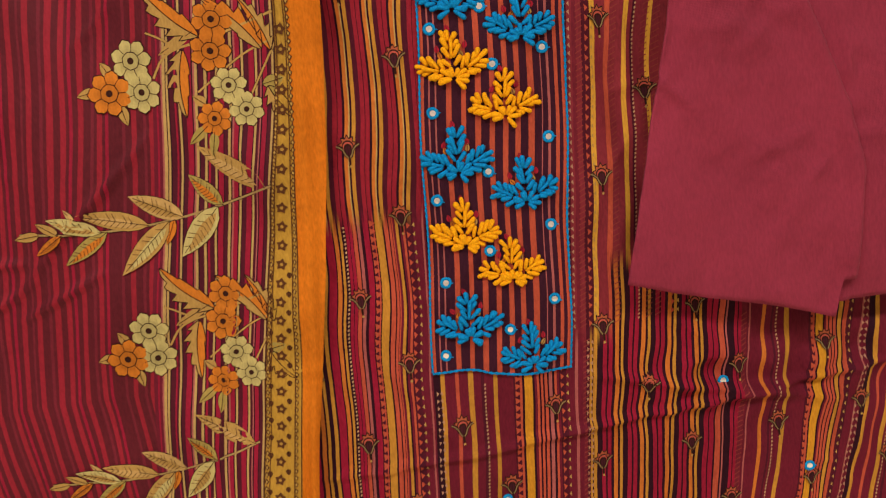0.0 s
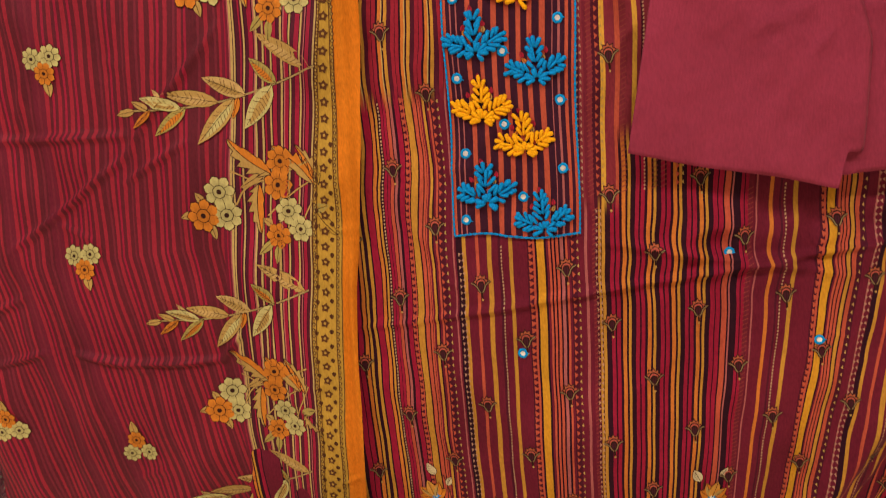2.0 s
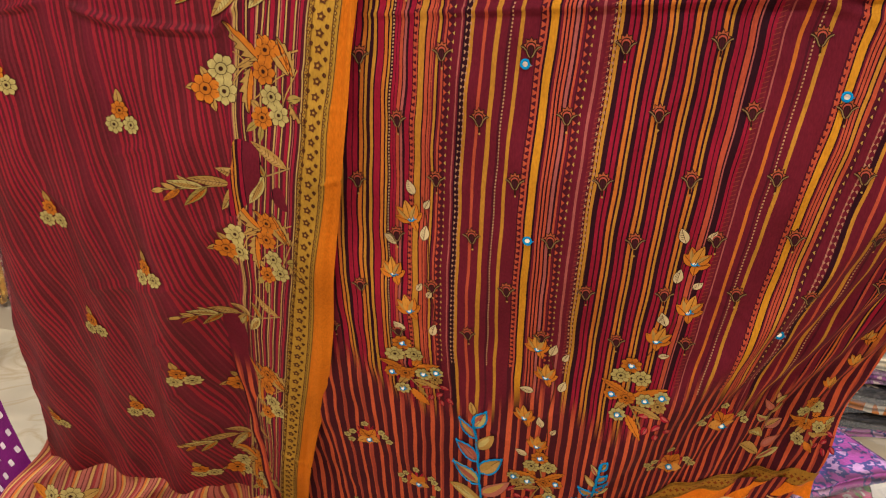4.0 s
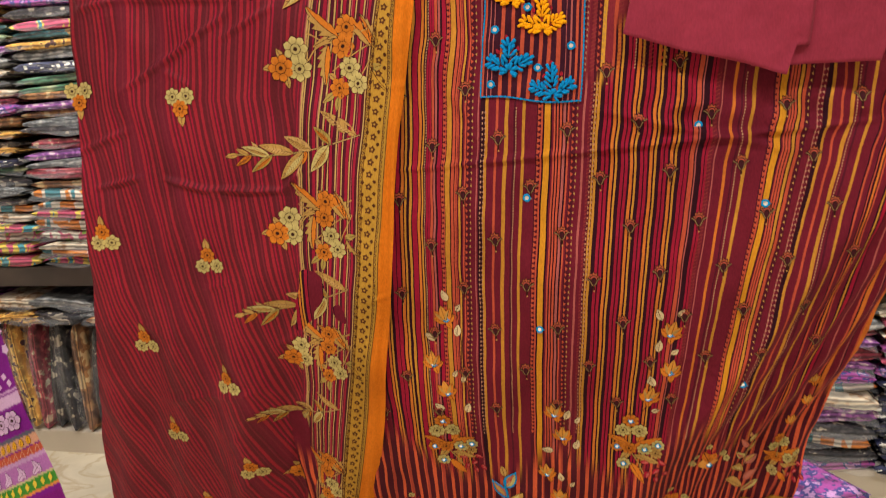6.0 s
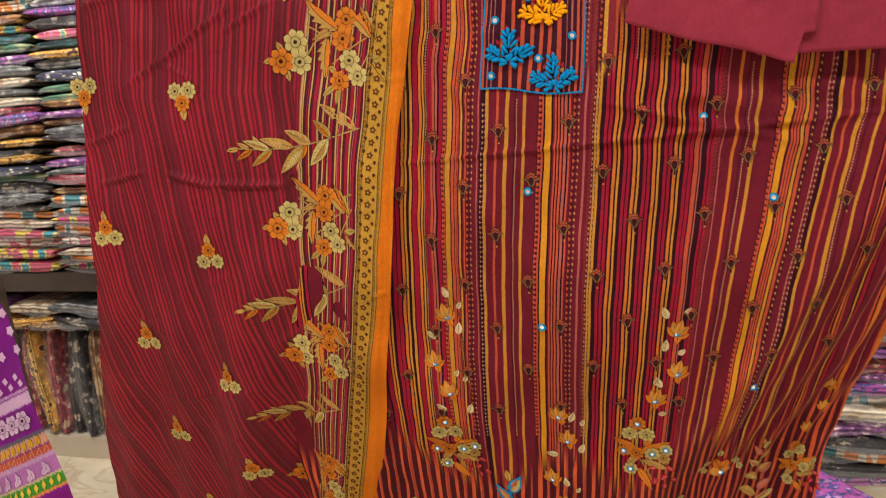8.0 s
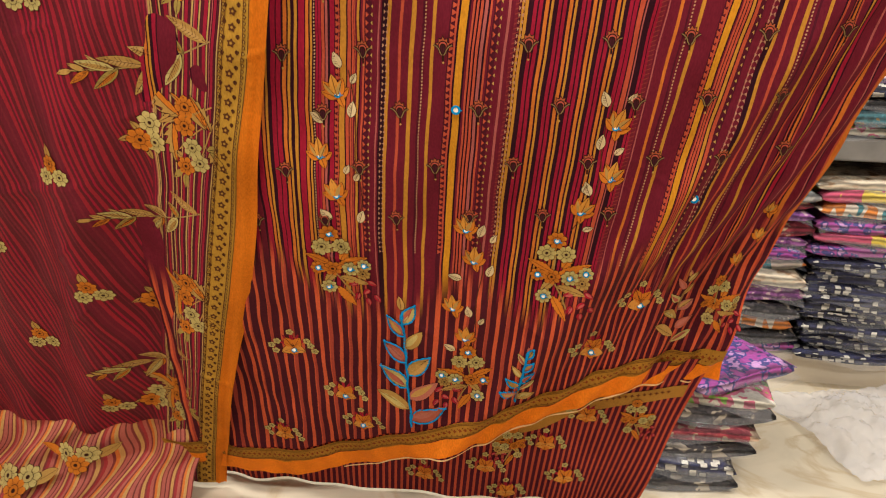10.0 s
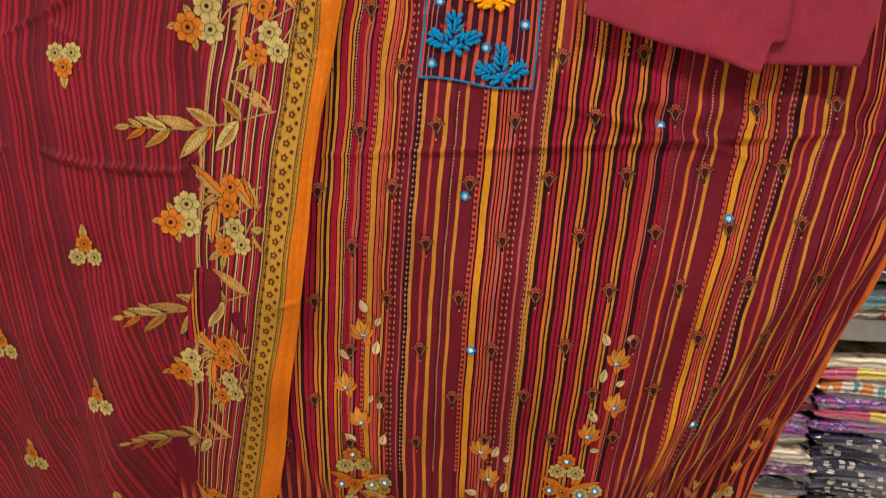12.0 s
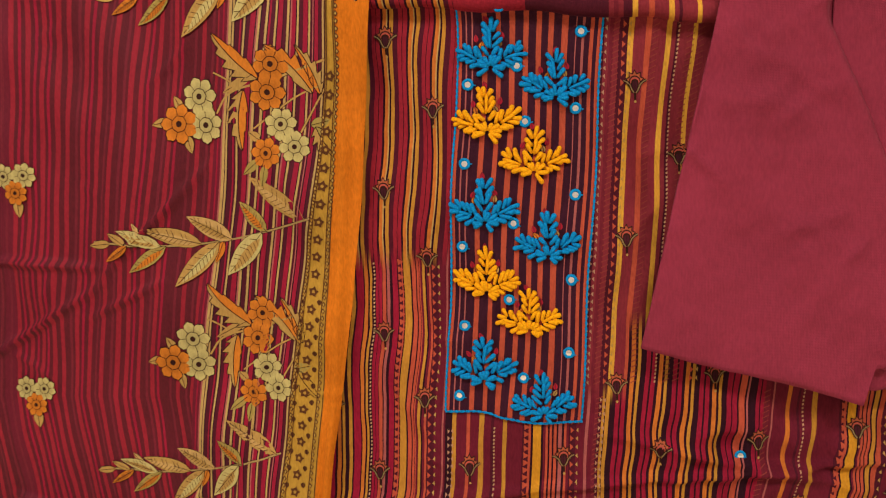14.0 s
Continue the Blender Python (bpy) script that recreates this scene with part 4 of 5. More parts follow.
def stitched_leaf(x, z, size, mat, seed, word):
    r = random.Random(seed)
    verts, faces = [], []

    def lobe(px, pz, a, ln, fat=0.034, up=0.0):
        knot(verts, faces, px, float(yoke_y(px, pz)) - up - r.uniform(0, 0.0007), pz, a + r.uniform(-14, 14), size * ln * r.uniform(0.84, 1.18), size * fat * r.uniform(0.90, 1.14), r.uniform(0, 0.0009))

    def frond(fx, fz, ang, ln, pairs, lobes, spread):
        """Plump stitches in close pairs along a stalk, one more at its tip."""
        ca, sa = math.cos(radians(ang)), math.sin(radians(ang))
        for i in range(pairs):
            t = i / (pairs - 0.4)
            px, pz = fx + ca * ln * t, fz + sa * ln * t
            for sgn in (-1, 1):
                lobe(px + sgn * -sa * size * 0.022, pz + sgn * ca * size * 0.022, ang + sgn * (spread - 9 * t), lobes * (1 - 0.14 * t), up=0.0006 * (i % 2))
        lobe(fx + ca * ln * 0.84, fz + sa * ln * 0.84, ang, lobes * 0.95, up=0.0008)
        lobe(fx + ca * ln * 0.25, fz + sa * ln * 0.25, ang, lobes * 1.5, 0.028, up=0.0010)

    turn = r.uniform(-5, 5)
    bz = z - 0.27 * size
    frond(x, bz + 0.15 * size, 90 + turn, size * 0.36, 4, 0.170, 40)
    frond(x - 0.115 * size, bz + 0.075 * size, 152 + turn, size * 0.27, 4, 0.165, 43)
    frond(x + 0.115 * size, bz + 0.075 * size, 28 + turn, size * 0.27, 4, 0.165, 43)
    for a in (196, 172, 148, 120, 92, 62, 34, 8, -18, -46):
        lobe(x + math.cos(radians(a)) * size * 0.03, bz + math.sin(radians(a)) * size * 0.02, a, 0.155 if a not in (120, 92, 62) else 0.13, up=0.0012)
    leaf = on_kurti(mesh_part("stitched_leaf", verts, faces, mat, None, f"raised {word} thread leaf motif"))
    P = Print(yoke_y)
    for dx, dz, c in ((-0.13, -0.02, SAFFRON), (0.14, -0.01, OCHRE), (-0.17, 0.06, CRIMSON), (0.17, 0.08, CRIMSON), (0.0, 0.30, CRIMSON)):
        P.petal(x + dx * size, z + dz * size, r.uniform(50, 130), size * 0.10, size * 0.06, c, lift=0.0012, dark=(0.15, 0.02, 0.02), edge=0.0003)
    on_kurti(P.done("printed_flower_under_leaf", None))
    return leaf


LEAVES = ((-0.017, 1.556, "b"), (0.046, 1.522, "b"), (-0.023, 1.492, "y"), (0.022, 1.449, "y"), (-0.030, 1.401, "b"), (0.033, 1.363, "b"),
          (-0.032, 1.328, "y"), (0.011, 1.286, "y"), (-0.039, 1.234, "b"), (0.022, 1.195, "b"))
for k, (x, z, c) in enumerate(LEAVES):
    stitched_leaf(x, z, 0.077 if k % 2 == 0 else 0.074, BLUE_THREAD if c == "b" else YELLOW_THREAD, 200 + k, "blue" if c == "b" else "yellow")


def mirror(x, z, surface, r=0.0031, ring=0.0023):
    """A small round mirror held by a ring of blue thread, with a loose thread end."""
    y = float(surface(np.float64(x), np.float64(z)))
    g = random.Random(int(x * 9000) + int(z * 7000))
    verts, faces, n = [], [], 12
    m = 8
    for i in range(n):
        a = i / n * 6.2832
        rr = r + ring * 0.6 + g.uniform(-0.0002, 0.0004)
        for q in range(m):
            b = q / m * 6.2832
            verts.append((x + math.cos(a) * (rr + math.cos(b) * ring * 0.7), y - 0.0012 + math.sin(b) * ring * 0.6, z + math.sin(a) * (rr + math.cos(b) * ring * 0.7)))
    for i in range(n):
        for q in range(m):
            i2, q2 = (i + 1) % n, (q + 1) % m
            faces.append((i * m + q, i2 * m + q, i2 * m + q2, i * m + q2))
    knot(verts, faces, x + r, y, z - 0.001, -12 + g.uniform(-25, 25), 0.005, 0.0007)
    ringob = on_kurti(mesh_part("thread_ring", verts, faces, BLUE_THREAD, None, "blue thread ring round a mirror"))
    tx, tz = g.uniform(-0.12, 0.12), g.uniform(-0.15, 0.10)
    vs = [(x, y - 0.0020, z)] + [(x + math.cos(a) * r, y - 0.0018 + tx * math.cos(a) * r + tz * math.sin(a) * r, z + math.sin(a) * r) for a in np.linspace(0, 6.2832, 12, endpoint=False)]
    fc = [(0, 1 + (i + 1) % 12, 1 + i) for i in range(12)]
    disc = mesh_part("mirror_disc", vs, fc, SHEESHA, ringob, "tiny round mirror", smooth=False)
    return ringob


for x, z in ((-0.005, 1.592), (0.073, 1.564), (-0.041, 1.520), (0.009, 1.535), (0.065, 1.490), (0.015, 1.480), (-0.048, 1.441), (0.062, 1.404), (-0.001, 1.378),
             (-0.055, 1.356), (0.055, 1.317), (-0.009, 1.299), (-0.057, 1.272), (0.050, 1.242), (0.002, 1.215), (-0.067, 1.196)):
    mirror(x, z, yoke_y)
for x, z in ((-0.022, 1.028), (0.223, 1.121), (0.316, 1.004), (-0.014, 0.816), (0.297, 0.703)):
    mirror(x, z, KURTI)

# ------------------------------------------------------------------ the dupatta
dupatta = thing("dupatta", "sheer crimson striped dupatta with printed flowers and orange border", "scarf", (-0.5, 0.2, 0.02))
DINV = Matrix.Translation((0.5, -0.2, -0.02))


def on_dupatta(ob):
    ob.parent = dupatta
    ob.matrix_parent_inverse = DINV
    return ob


ROWS = np.linspace(1.70, 0.012, 430)[:, None]
r = random.Random(5)
bits = []
for k in range(120):
    bits.append(r.choice(("S5 G5 m2 G3", "S6 G6", "S5 G4 R3 G4", "m4 G4 S4 G4", "S5 G3 R3 G5", "S5 G7 m3 G3", "M6 m3 M6", "G8 m3 G6")))
us, cols = column_grid(stripes(" ".join(bits)), -1.25, 0.00098, 0.006)
keep = us < -0.22
us = us[keep]
cols = cols[: len(us) - 1]
zz = 1.70 + (0.165 + 0.012 * np.sin(us * 25)[None] - 1.70) * (1.70 - ROWS) / 1.688
shift = np.where(zz > 1.2, (zz - 1.2) * (0.06 + 0.13 * smoothstep(-0.75, -0.38, us)[None]), (1.2 - zz) * 0.10 * smoothstep(-0.35, -0.55, us)[None])
xx = us[None] + shift + 0.0007 * np.sin(zz * 40 + us[None] * 30)
xx = np.clip(xx, dupatta_left(zz), multi_left(zz) + 0.004)
yy = dupatta_y(xx, zz)
on_dupatta(sheet("striped_cloth", xx, yy, zz, CHIFFON, None, "crimson and maroon striped sheer cloth", np.broadcast_to(cols[None], (430, len(cols), 3))))
MULTI = "M9 R4 M7 P4 T7 K2 T5 K3 D11 R4 D5 T5 K3 D9 R13 K3 P4 T6 K3 D11 T6 K3 R5 D11 T5 K3 R12 K2 D9 T6 K3 P4 R10 K3 T5 K2 D10 R12 K2 T5 D6 P3 K3 R10 K2 D8 T5 K4"
mt = stripes(MULTI)
fs, cols = column_grid(mt, 0.0, 1.0 / sum(w for c, w in mt), 0.03)
zz = ROWS + 0 * fs[None]
a = multi_left(zz)
xx = a + (band_lines(zz)[0] - a) * fs[None]
on_dupatta(sheet("many_coloured_cloth", xx, dupatta_y(xx, zz) - 0.0008, zz, CHIFFON, None, "many-coloured striped strip beside the border", np.broadcast_to(cols[None], (430, len(cols), 3))))
k = np.linspace(0, 1, 8)
zz = ROWS + 0 * k[None]
lines = band_lines(zz)
xx = lines[0] + (lines[1] - lines[0]) * k[None]
on_dupatta(sheet("gold_border", xx, dupatta_y(xx, zz) - 0.0012, zz, COTTON, None, "gold printed border band", np.ones((430, 7, 3)) * np.array((0.43, 0.23, 0.032))))
xx = lines[1] + (lines[2] - lines[1]) * k[None]
pleat = 0.004 * np.sin(k[None] * 6.0 + zz * 9) * (k[None] > 0.2)
on_dupatta(sheet("orange_border", xx, dupatta_y(xx, zz) - 0.0016 - pleat, zz, COTTON, None, "plain orange border", np.ones((430, 7, 3)) * np.array((0.57, 0.15, 0.009))))

P = Print(lambda x, z: DUPATTA(x, z) - 0.0012)
brown = (0.10, 0.035, 0.012)
for i, z in enumerate(np.arange(0.02, 1.68, 0.0185)):
    a, b, c = [float(v) for v in band_lines(z)]
    w = b - a
    m = a + w * 0.42
    if w > 0.012:
        P.disc(m, z, 0.0052, brown, 0.0010, 5, 0.18, 10)
        P.disc(m, z, 0.0018, (0.37, 0.20, 0.035), 0.0014, n=6)
        for dx in (-0.0095, 0.0095):
            if w > 0.03:
                P.petal(m + dx, z + 0.010, -90, 0.006, 0.005, brown, lift=0.0010, edge=0.0002)
for f0 in (0.06, 0.74):
    for z in np.arange(0.02, 1.68, 0.0072):
        a, b, c = [float(v) for v in band_lines(z)]
        if b - a < 0.014 and f0 < 0.5:
            continue
        x = a + (b - a) * f0 + (0.0 if f0 < 0.5 else 0.004)
        P.poly([(x, z - 0.0033), (x + 0.0024, z), (x, z + 0.0033), (x - 0.0024, z)], brown, 0.0010)
        P.poly([(x, z - 0.0018), (x + 0.0011, z), (x, z + 0.0018), (x - 0.0011, z)], (0.44, 0.27, 0.06), 0.0014)
zs = np.arange(0.02, 1.69, 0.01)
for f0 in (0.0, 0.14, 0.80, 0.98):
    a, b, c = band_lines(zs)
    P.line(np.stack([a + (b - a) * f0, zs], -1), 0.0010, brown, 0.0010)
on_dupatta(P.done("border_print", None, None, "dark printed dots and diamonds"))


def spray(x, z, scale=1.0, lean=0.0, squeeze=1.0):
    """A printed bunch: daisies, jagged orange leaves and stems."""
    P = Print(DUPATTA)

    def at(a, b):
        return x + (a * squeeze + lean * b) * scale, z + b * scale

    def ln(pts, w, c):
        P.stem([at(*p) for p in pts], w * scale, c, 0.0011)

    ln([(0.165, 0.055), (0.13, 0.045), (0.10, 0.036), (0.06, 0.030), (0.045, 0.008)], 0.0022, OCHRE)
    ln([(0.16, 0.03), (0.13, 0.02), (0.10, 0.0), (0.085, -0.01)], 0.0018, OCHRE)
    ln([(0.165, 0.03), (0.145, 0.0), (0.132, -0.02)], 0.0018, OCHRE)
    ln([(0.07, 0.035), (0.055, 0.045), (0.045, 0.05)], 0.0018, OCHRE)
    for a, b, ang, le, wd, c1, c2 in ((0.095, 0.040, 148, 0.060, 0.020, SAFFRON, OCHRE), (0.078, 0.030, 248, 0.055, 0.018, SAFFRON, OCHRE),
                                      (0.150, 0.022, 118, 0.062, 0.017, OCHRE, SAFFRON), (0.158, 0.020, 100, 0.05, 0.012, SAFFRON, None),
                                      (0.09, 0.045, 205, 0.04, 0.010, OCHRE, None), (0.150, -0.012, -70, 0.034, 0.016, MOSS, OCHRE), (0.145, -0.01, 10, 0.022, 0.012, MOSS, None)):
        if le > 0.033 and wd > 0.011:
            P.acanthus(*at(a, b), ang, le * 1.1 * scale, wd * 1.15 * scale, c1, c2 or OCHRE, 0.26, side=-1 if ang == 148 else 1)
        else:
            P.petal(*at(a, b), ang, le * scale, wd * scale, c1, c2)
    for a, b, ang, le in ((-0.012, 0.004, 190, 0.020), (0.008, -0.012, 280, 0.020), (0.004, 0.014, 120, 0.018), (0.088, -0.042, 215, 0.026), (0.094, -0.048, 255, 0.024), (0.090, -0.022, 140, 0.014)):
        P.petal(*at(a, b), ang, le * scale, 0.010 * scale, MOSS if le > 0.02 else OCHRE)
    for i, (a, b, rr, c) in enumerate(((0.026, 0.027, 0.0175, PALE), (0.031, -0.003, 0.0170, PALE), (0.0, 0.0, 0.0185, SAFFRON), (0.109, 0.054, 0.0165, SAFFRON), (0.103, 0.026, 0.0165, SAFFRON),
                                       (0.114, -0.007, 0.0150, PALE), (0.096, -0.036, 0.0145, SAFFRON), (0.127, -0.031, 0.0145, PALE))):
        P.daisy(*at(a, b), rr * scale * (0.9 if squeeze < 0.8 else 1), c, petals=7, turn=i * 0.7, lift=0.0013 + 0.0003 * (i % 3))
    return on_dupatta(P.done("printed_flower_spray", None))


def branch(x0, z0, x1, z1):
    """A printed leafy twig from its foot to its tip."""
    P = Print(DUPATTA)
    dx, dz = x1 - x0, z1 - z0
    ln = math.hypot(dx, dz)
    ang = math.degrees(math.atan2(dz, dx))

    def at(t, sag=0.06):
        return x0 + dx * t, z0 + dz * t - sag * ln * math.sin(math.pi * t)

    P.stem([at(t) for t in np.linspace(0, 1, 8)], 0.0020, (0.34, 0.22, 0.08), 0.0011)
    tones = (OCHRE, MOSS, PALE, (0.50, 0.30, 0.10), SAFFRON, OCHRE)
    for i, (t, side, le, wd, a) in enumerate(((0.02, -1, 0.30, 0.085, 42), (0.20, -1, 0.17, 0.07, 52), (0.22, 1, 0.24, 0.10, 42), (0.36, -1, 0.22, 0.085, 32), (0.40, 1, 0.10, 0.04, 60), (0.42, 1, 0.27, 0.09, 38),
                                              (0.50, -1, 0.26, 0.08, 20), (0.66, 1, 0.20, 0.065, 28), (0.68, -1, 0.21, 0.065, 24), (0.74, -1, 0.12, 0.04, 60), (0.82, 1, 0.14, 0.045, 24), (0.84, -1, 0.10, 0.04, 35), (0.92, 0, 0.10, 0.04, 0))):
        P.petal(*at(t), ang + side * a, le * ln * 1.03, wd * ln * 0.90, tones[i % 6], tones[(i + 3) % 6] if le > 0.15 else None, lift=0.0012 + 0.0005 * (i % 3))
        if le > 0.12:
            c, sn = math.cos(radians(ang + side * a)), math.sin(radians(ang + side * a))
            px, pz = at(t)
            for q in range(9):
                f = 0.16 + 0.08 * q
                for up in (-1, 1):
                    if (q + i) % 3 == 0 and up < 0:
                        continue
                    h = up * wd * ln * 0.34 * math.sin(math.pi * f ** 0.8)
                    P.line([(px + c * le * ln * f, pz + sn * le * ln * f), (px + c * le * ln * (f + 0.07) - sn * h, pz + sn * le * ln * (f + 0.07) + c * h)], 0.0006, (0.09, 0.04, 0.015), 0.0027)
    return on_dupatta(P.done("printed_twig", None))


def posy(x, z, up, r=0.0125):
    P = Print(DUPATTA)
    s = -1 if up else 1
    P.petal(x, z - s * 0.016, -90 * s, 0.022, 0.012, OCHRE)
    P.daisy(x - 0.012, z + s * 0.009, r, PALE, lift=0.0014)
    P.daisy(x + 0.013, z + s * 0.009, r, PALE, lift=0.0017, turn=0.3)
    P.daisy(x, z - s * 0.010, r, SAFFRON, lift=0.002, turn=0.6)
    return on_dupatta(P.done("printed_posy", None))


for x, z, sc, le, sq in ((-0.335, 1.762, 1.0, 0, 1.0), (-0.349, 1.499, 1.0, 0.0, 1.0), (-0.382, 1.240, 0.97, 0.05, 0.98), (-0.422, 0.985, 0.92, 0.06, 0.86), (-0.444, 0.757, 0.92, 0.10, 0.74), (-0.520, 0.472, 0.98, 0.15, 0.72), (-0.60, 0.23, 0.9, 0.15, 0.6)):
    if z < 1.7:
        spray(x, z, sc, le, sq)
for x0, z0, x1, z1 in ((-0.178, 1.655, -0.43, 1.64), (-0.211, 1.393, -0.463, 1.377), (-0.268, 1.134, -0.488, 1.115), (-0.314, 0.890, -0.512, 0.850), (-0.380, 0.650, -0.545, 0.640), (-0.478, 0.358, -0.655, 0.325)):
    branch(x0, z0, x1, z1)
for x, z, up in ((-0.555, 1.445, 0), (-0.561, 1.200, 0), (-0.735, 0.986, 1), (-0.549, 0.942, 1), (-0.712, 0.790, 1), (-0.567, 0.712, 1), (-0.722, 0.588, 1), (-0.580, 0.508, 1), (-0.724, 0.390, 1), (-0.93, 0.322, 1), (-0.648, 0.235, 1),
                 (-0.745, 1.22, 0), (-0.72, 1.46, 0)):
    posy(x, z, up, 0.0125 if z > 0.95 else 0.0112)

# its end, spread on the floor
rows, fs = np.linspace(0, 1, 50)[:, None], None
tt = stripes("P5 M3 T5 m3 R4 P5 M3 O4 T5 m2 P6 D2 " * 12)
fs, cols = column_grid(tt, 0.0, 1.0 / sum(w for c, w in tt), 0.012)
f = fs[None] + 0 * rows
xl, xr = -1.035 - 0.17 * rows ** 0.8, -0.50 - 0.05 * rows
tx = xl + (xr - xl) * f + 0.008 * np.sin(rows * 9 + f * 12)
tz = 0.215 * (1 - rows) ** 1.25 + 0.004 + 0 * f
ty = dupatta_y(tx, np.maximum(tz, 0.08)) + 0.012 - 0.17 * rows ** 1.5 * (1 - 0.6 * f) + 0.009 * np.sin(f * 31 + rows * 5) * np.clip(rows * 3, 0, 1)
on_dupatta(sheet("spread_end", tx, ty, tz, CHIFFON, None, "tan striped end of the dupatta spread on the floor", np.broadcast_to(np.clip(cols[None] * 1.1 + np.array((0.09, 0.035, 0.018)), 0, 0.8), (50, len(cols), 3))))

# ------------------------------------------------------------------ the plain maroon trouser piece over the kurti's shoulder


CLOTH_CREASES = crumples(73, 34, 0.14, 0.46, 1.20, 1.62, 0.0055)


def bottom_y(x, z, layer=0):
    x, z = np.asarray(x, float), np.asarray(z, float)
    y = fall(x, z) - 0.038 + 0.0065 * layer + 0.006 * ripple(x, z, 21, 0.30, 1.5) + 0.0034 * ripple(x, z, 23, 0.09, 1.0) + 0.0010 * ripple(x, z, 24, 0.035, 0.8)
    # a fold runs up from the step in the lower edge and bends over at the top
    d = x - np.interp(z, [1.20, 1.222, 1.33, 1.40, 1.47, 1.56], [0.348, 0.360, 0.372, 0.360, 0.336, 0.300])
    y = y + (0.010 * smoothstep(-0.001, 0.007, d) - 0.004 * np.exp(-((d + 0.006) / 0.009) ** 2)) * (1 - layer)
    y = y + 0.004 * np.exp(-(((x - 0.27) / 0.05) ** 2 + ((z - 1.36) / 0.05) ** 2)) - ridge(x, z, 0.17, 1.50, 0.30, 1.46, 0.012, 0.003)
    return y - sum(ridge(x, z, *c) for c in CLOTH_CREASES)


bottom = thing("trouser_cloth", "plain maroon cotton trouser cloth, folded, hanging over the kurti", "cloth", (0.4, 0.0, 1.2))
BINV = Matrix.Translation((-0.4, 0.0, -1.2))


def bottom_layer(name, xl, x1, lean_l, lean_r, low, layer, label):
    """One fold of the cloth: both sides lean, the lower edge is cut by low(x)."""
    cols, rows = 150, 90
    f, k = np.linspace(0, 1, cols)[None], np.linspace(0, 1, rows)[:, None]
    xb = xl + (x1 - xl) * f
    zl = low(xb)
    z = 1.72 + (zl - 1.72) * k
    x = xb + (z - zl) * (lean_l * (1 - f) + lean_r * f)
    ob = sheet(name, x, bottom_y(x, z, layer), z, MAROON_CLOTH, None, label)
    sol = ob.modifiers.new("thick", "SOLIDIFY")
    sol.thickness, sol.offset = 0.0016, 1.0
    ob.parent = bottom
    ob.matrix_parent_inverse = BINV
    return ob


bottom_layer("front_fold", 0.121, 0.452, 0.245, 0.24, lambda x: np.where(x < 0.334, 1.250 - (x - 0.121) * 0.310, np.minimum(1.222 - 0.05 * (x - 0.345), 1.184 + (x - 0.334) * 3.2)) - 0.0012 * np.sin(x * 40), 0, "front fold with a stepped lower edge")
bottom_layer("back_fold", 0.29, 0.455, 0.05, 0.24, lambda x: 1.196 - (x - 0.35) * 0.02, 1, "rear fold showing below the front one")

# ------------------------------------------------------------------ the back panel of the kurti, showing below the hem
back = thing("rear_kurti", "dark striped kurti back panel with printed flowers, reaching the floor", "garment", (0, 0.4, 0.0))
BKINV = Matrix.Translation((0, -0.4, 0))
tt = stripes("D7 C5 " * 75)
us, cols = column_grid(tt, -0.50, 0.001, 0.02)
k = np.linspace(0, 1, 80)[:, None]
z = (hem_top(us)[None] - 0.02) * (1 - k) + 0.006 * k
x = us[None] - (0.40 - z) * (0.08 + 0.12 * smoothstep(0.1, 0.4, us)[None])


def back_y(x, z):
    x, z = np.asarray(x, float), np.asarray(z, float)
    return fall(x, z) + 0.05 + 0.008 * ripple(x, z, 31, 0.12, 4.0) - 0.02 * smoothstep(0.3, 0.0, z)


ob = sheet("striped_cloth", x, back_y(x, z), z, COTTON, None, "", np.broadcast_to(cols[None], (80, len(cols), 3)))
ob.parent, ob.matrix_parent_inverse = back, BKINV

# ------------------------------------------------------------------ flowers and stitched twigs on the kurti's lower part


def lily(x, z, lean=0.0, surface=KURTI, r=0.020, owner=on_kurti, glass=True):
    P = Print(surface)
    for a, ln in ((150, 0.9), (30, 0.85), (120, 1.15), (62, 1.1), (92, 1.3)):
        P.petal(x, z - 0.006, a + lean, r * ln * 1.15, r * 0.62, SAFFRON if a != 92 else (0.58, 0.25, 0.04), OCHRE if a in (120, 62) else None, lift=0.0012 + 0.0003 * (a % 3))
    P.petal(x + 0.002, z - 0.004, -75 + lean, r * 0.8, r * 0.5, SAFFRON)
    owner(P.done("printed_lily", None))
    if glass:
        mirror(x, z - 0.002, surface, 0.0027, 0.0015)


def pale_leaf(x, z, a, ln=0.017):
    P = Print(KURTI)
    P.petal(x, z, a, ln, ln * 0.55, (0.60, 0.46, 0.26), None, 0.0012)
    for q in range(4):
        f = 0.25 + 0.15 * q
        c, sn = math.cos(radians(a)), math.sin(radians(a))
        P.line([(x + c * ln * f, z + sn * ln * f), (x + c * ln * (f + 0.1) - sn * ln * 0.18, z + sn * ln * (f + 0.1) + c * ln * 0.18)], 0.0005, DARK, 0.0021)
    on_kurti(P.done("printed_leaf", None))


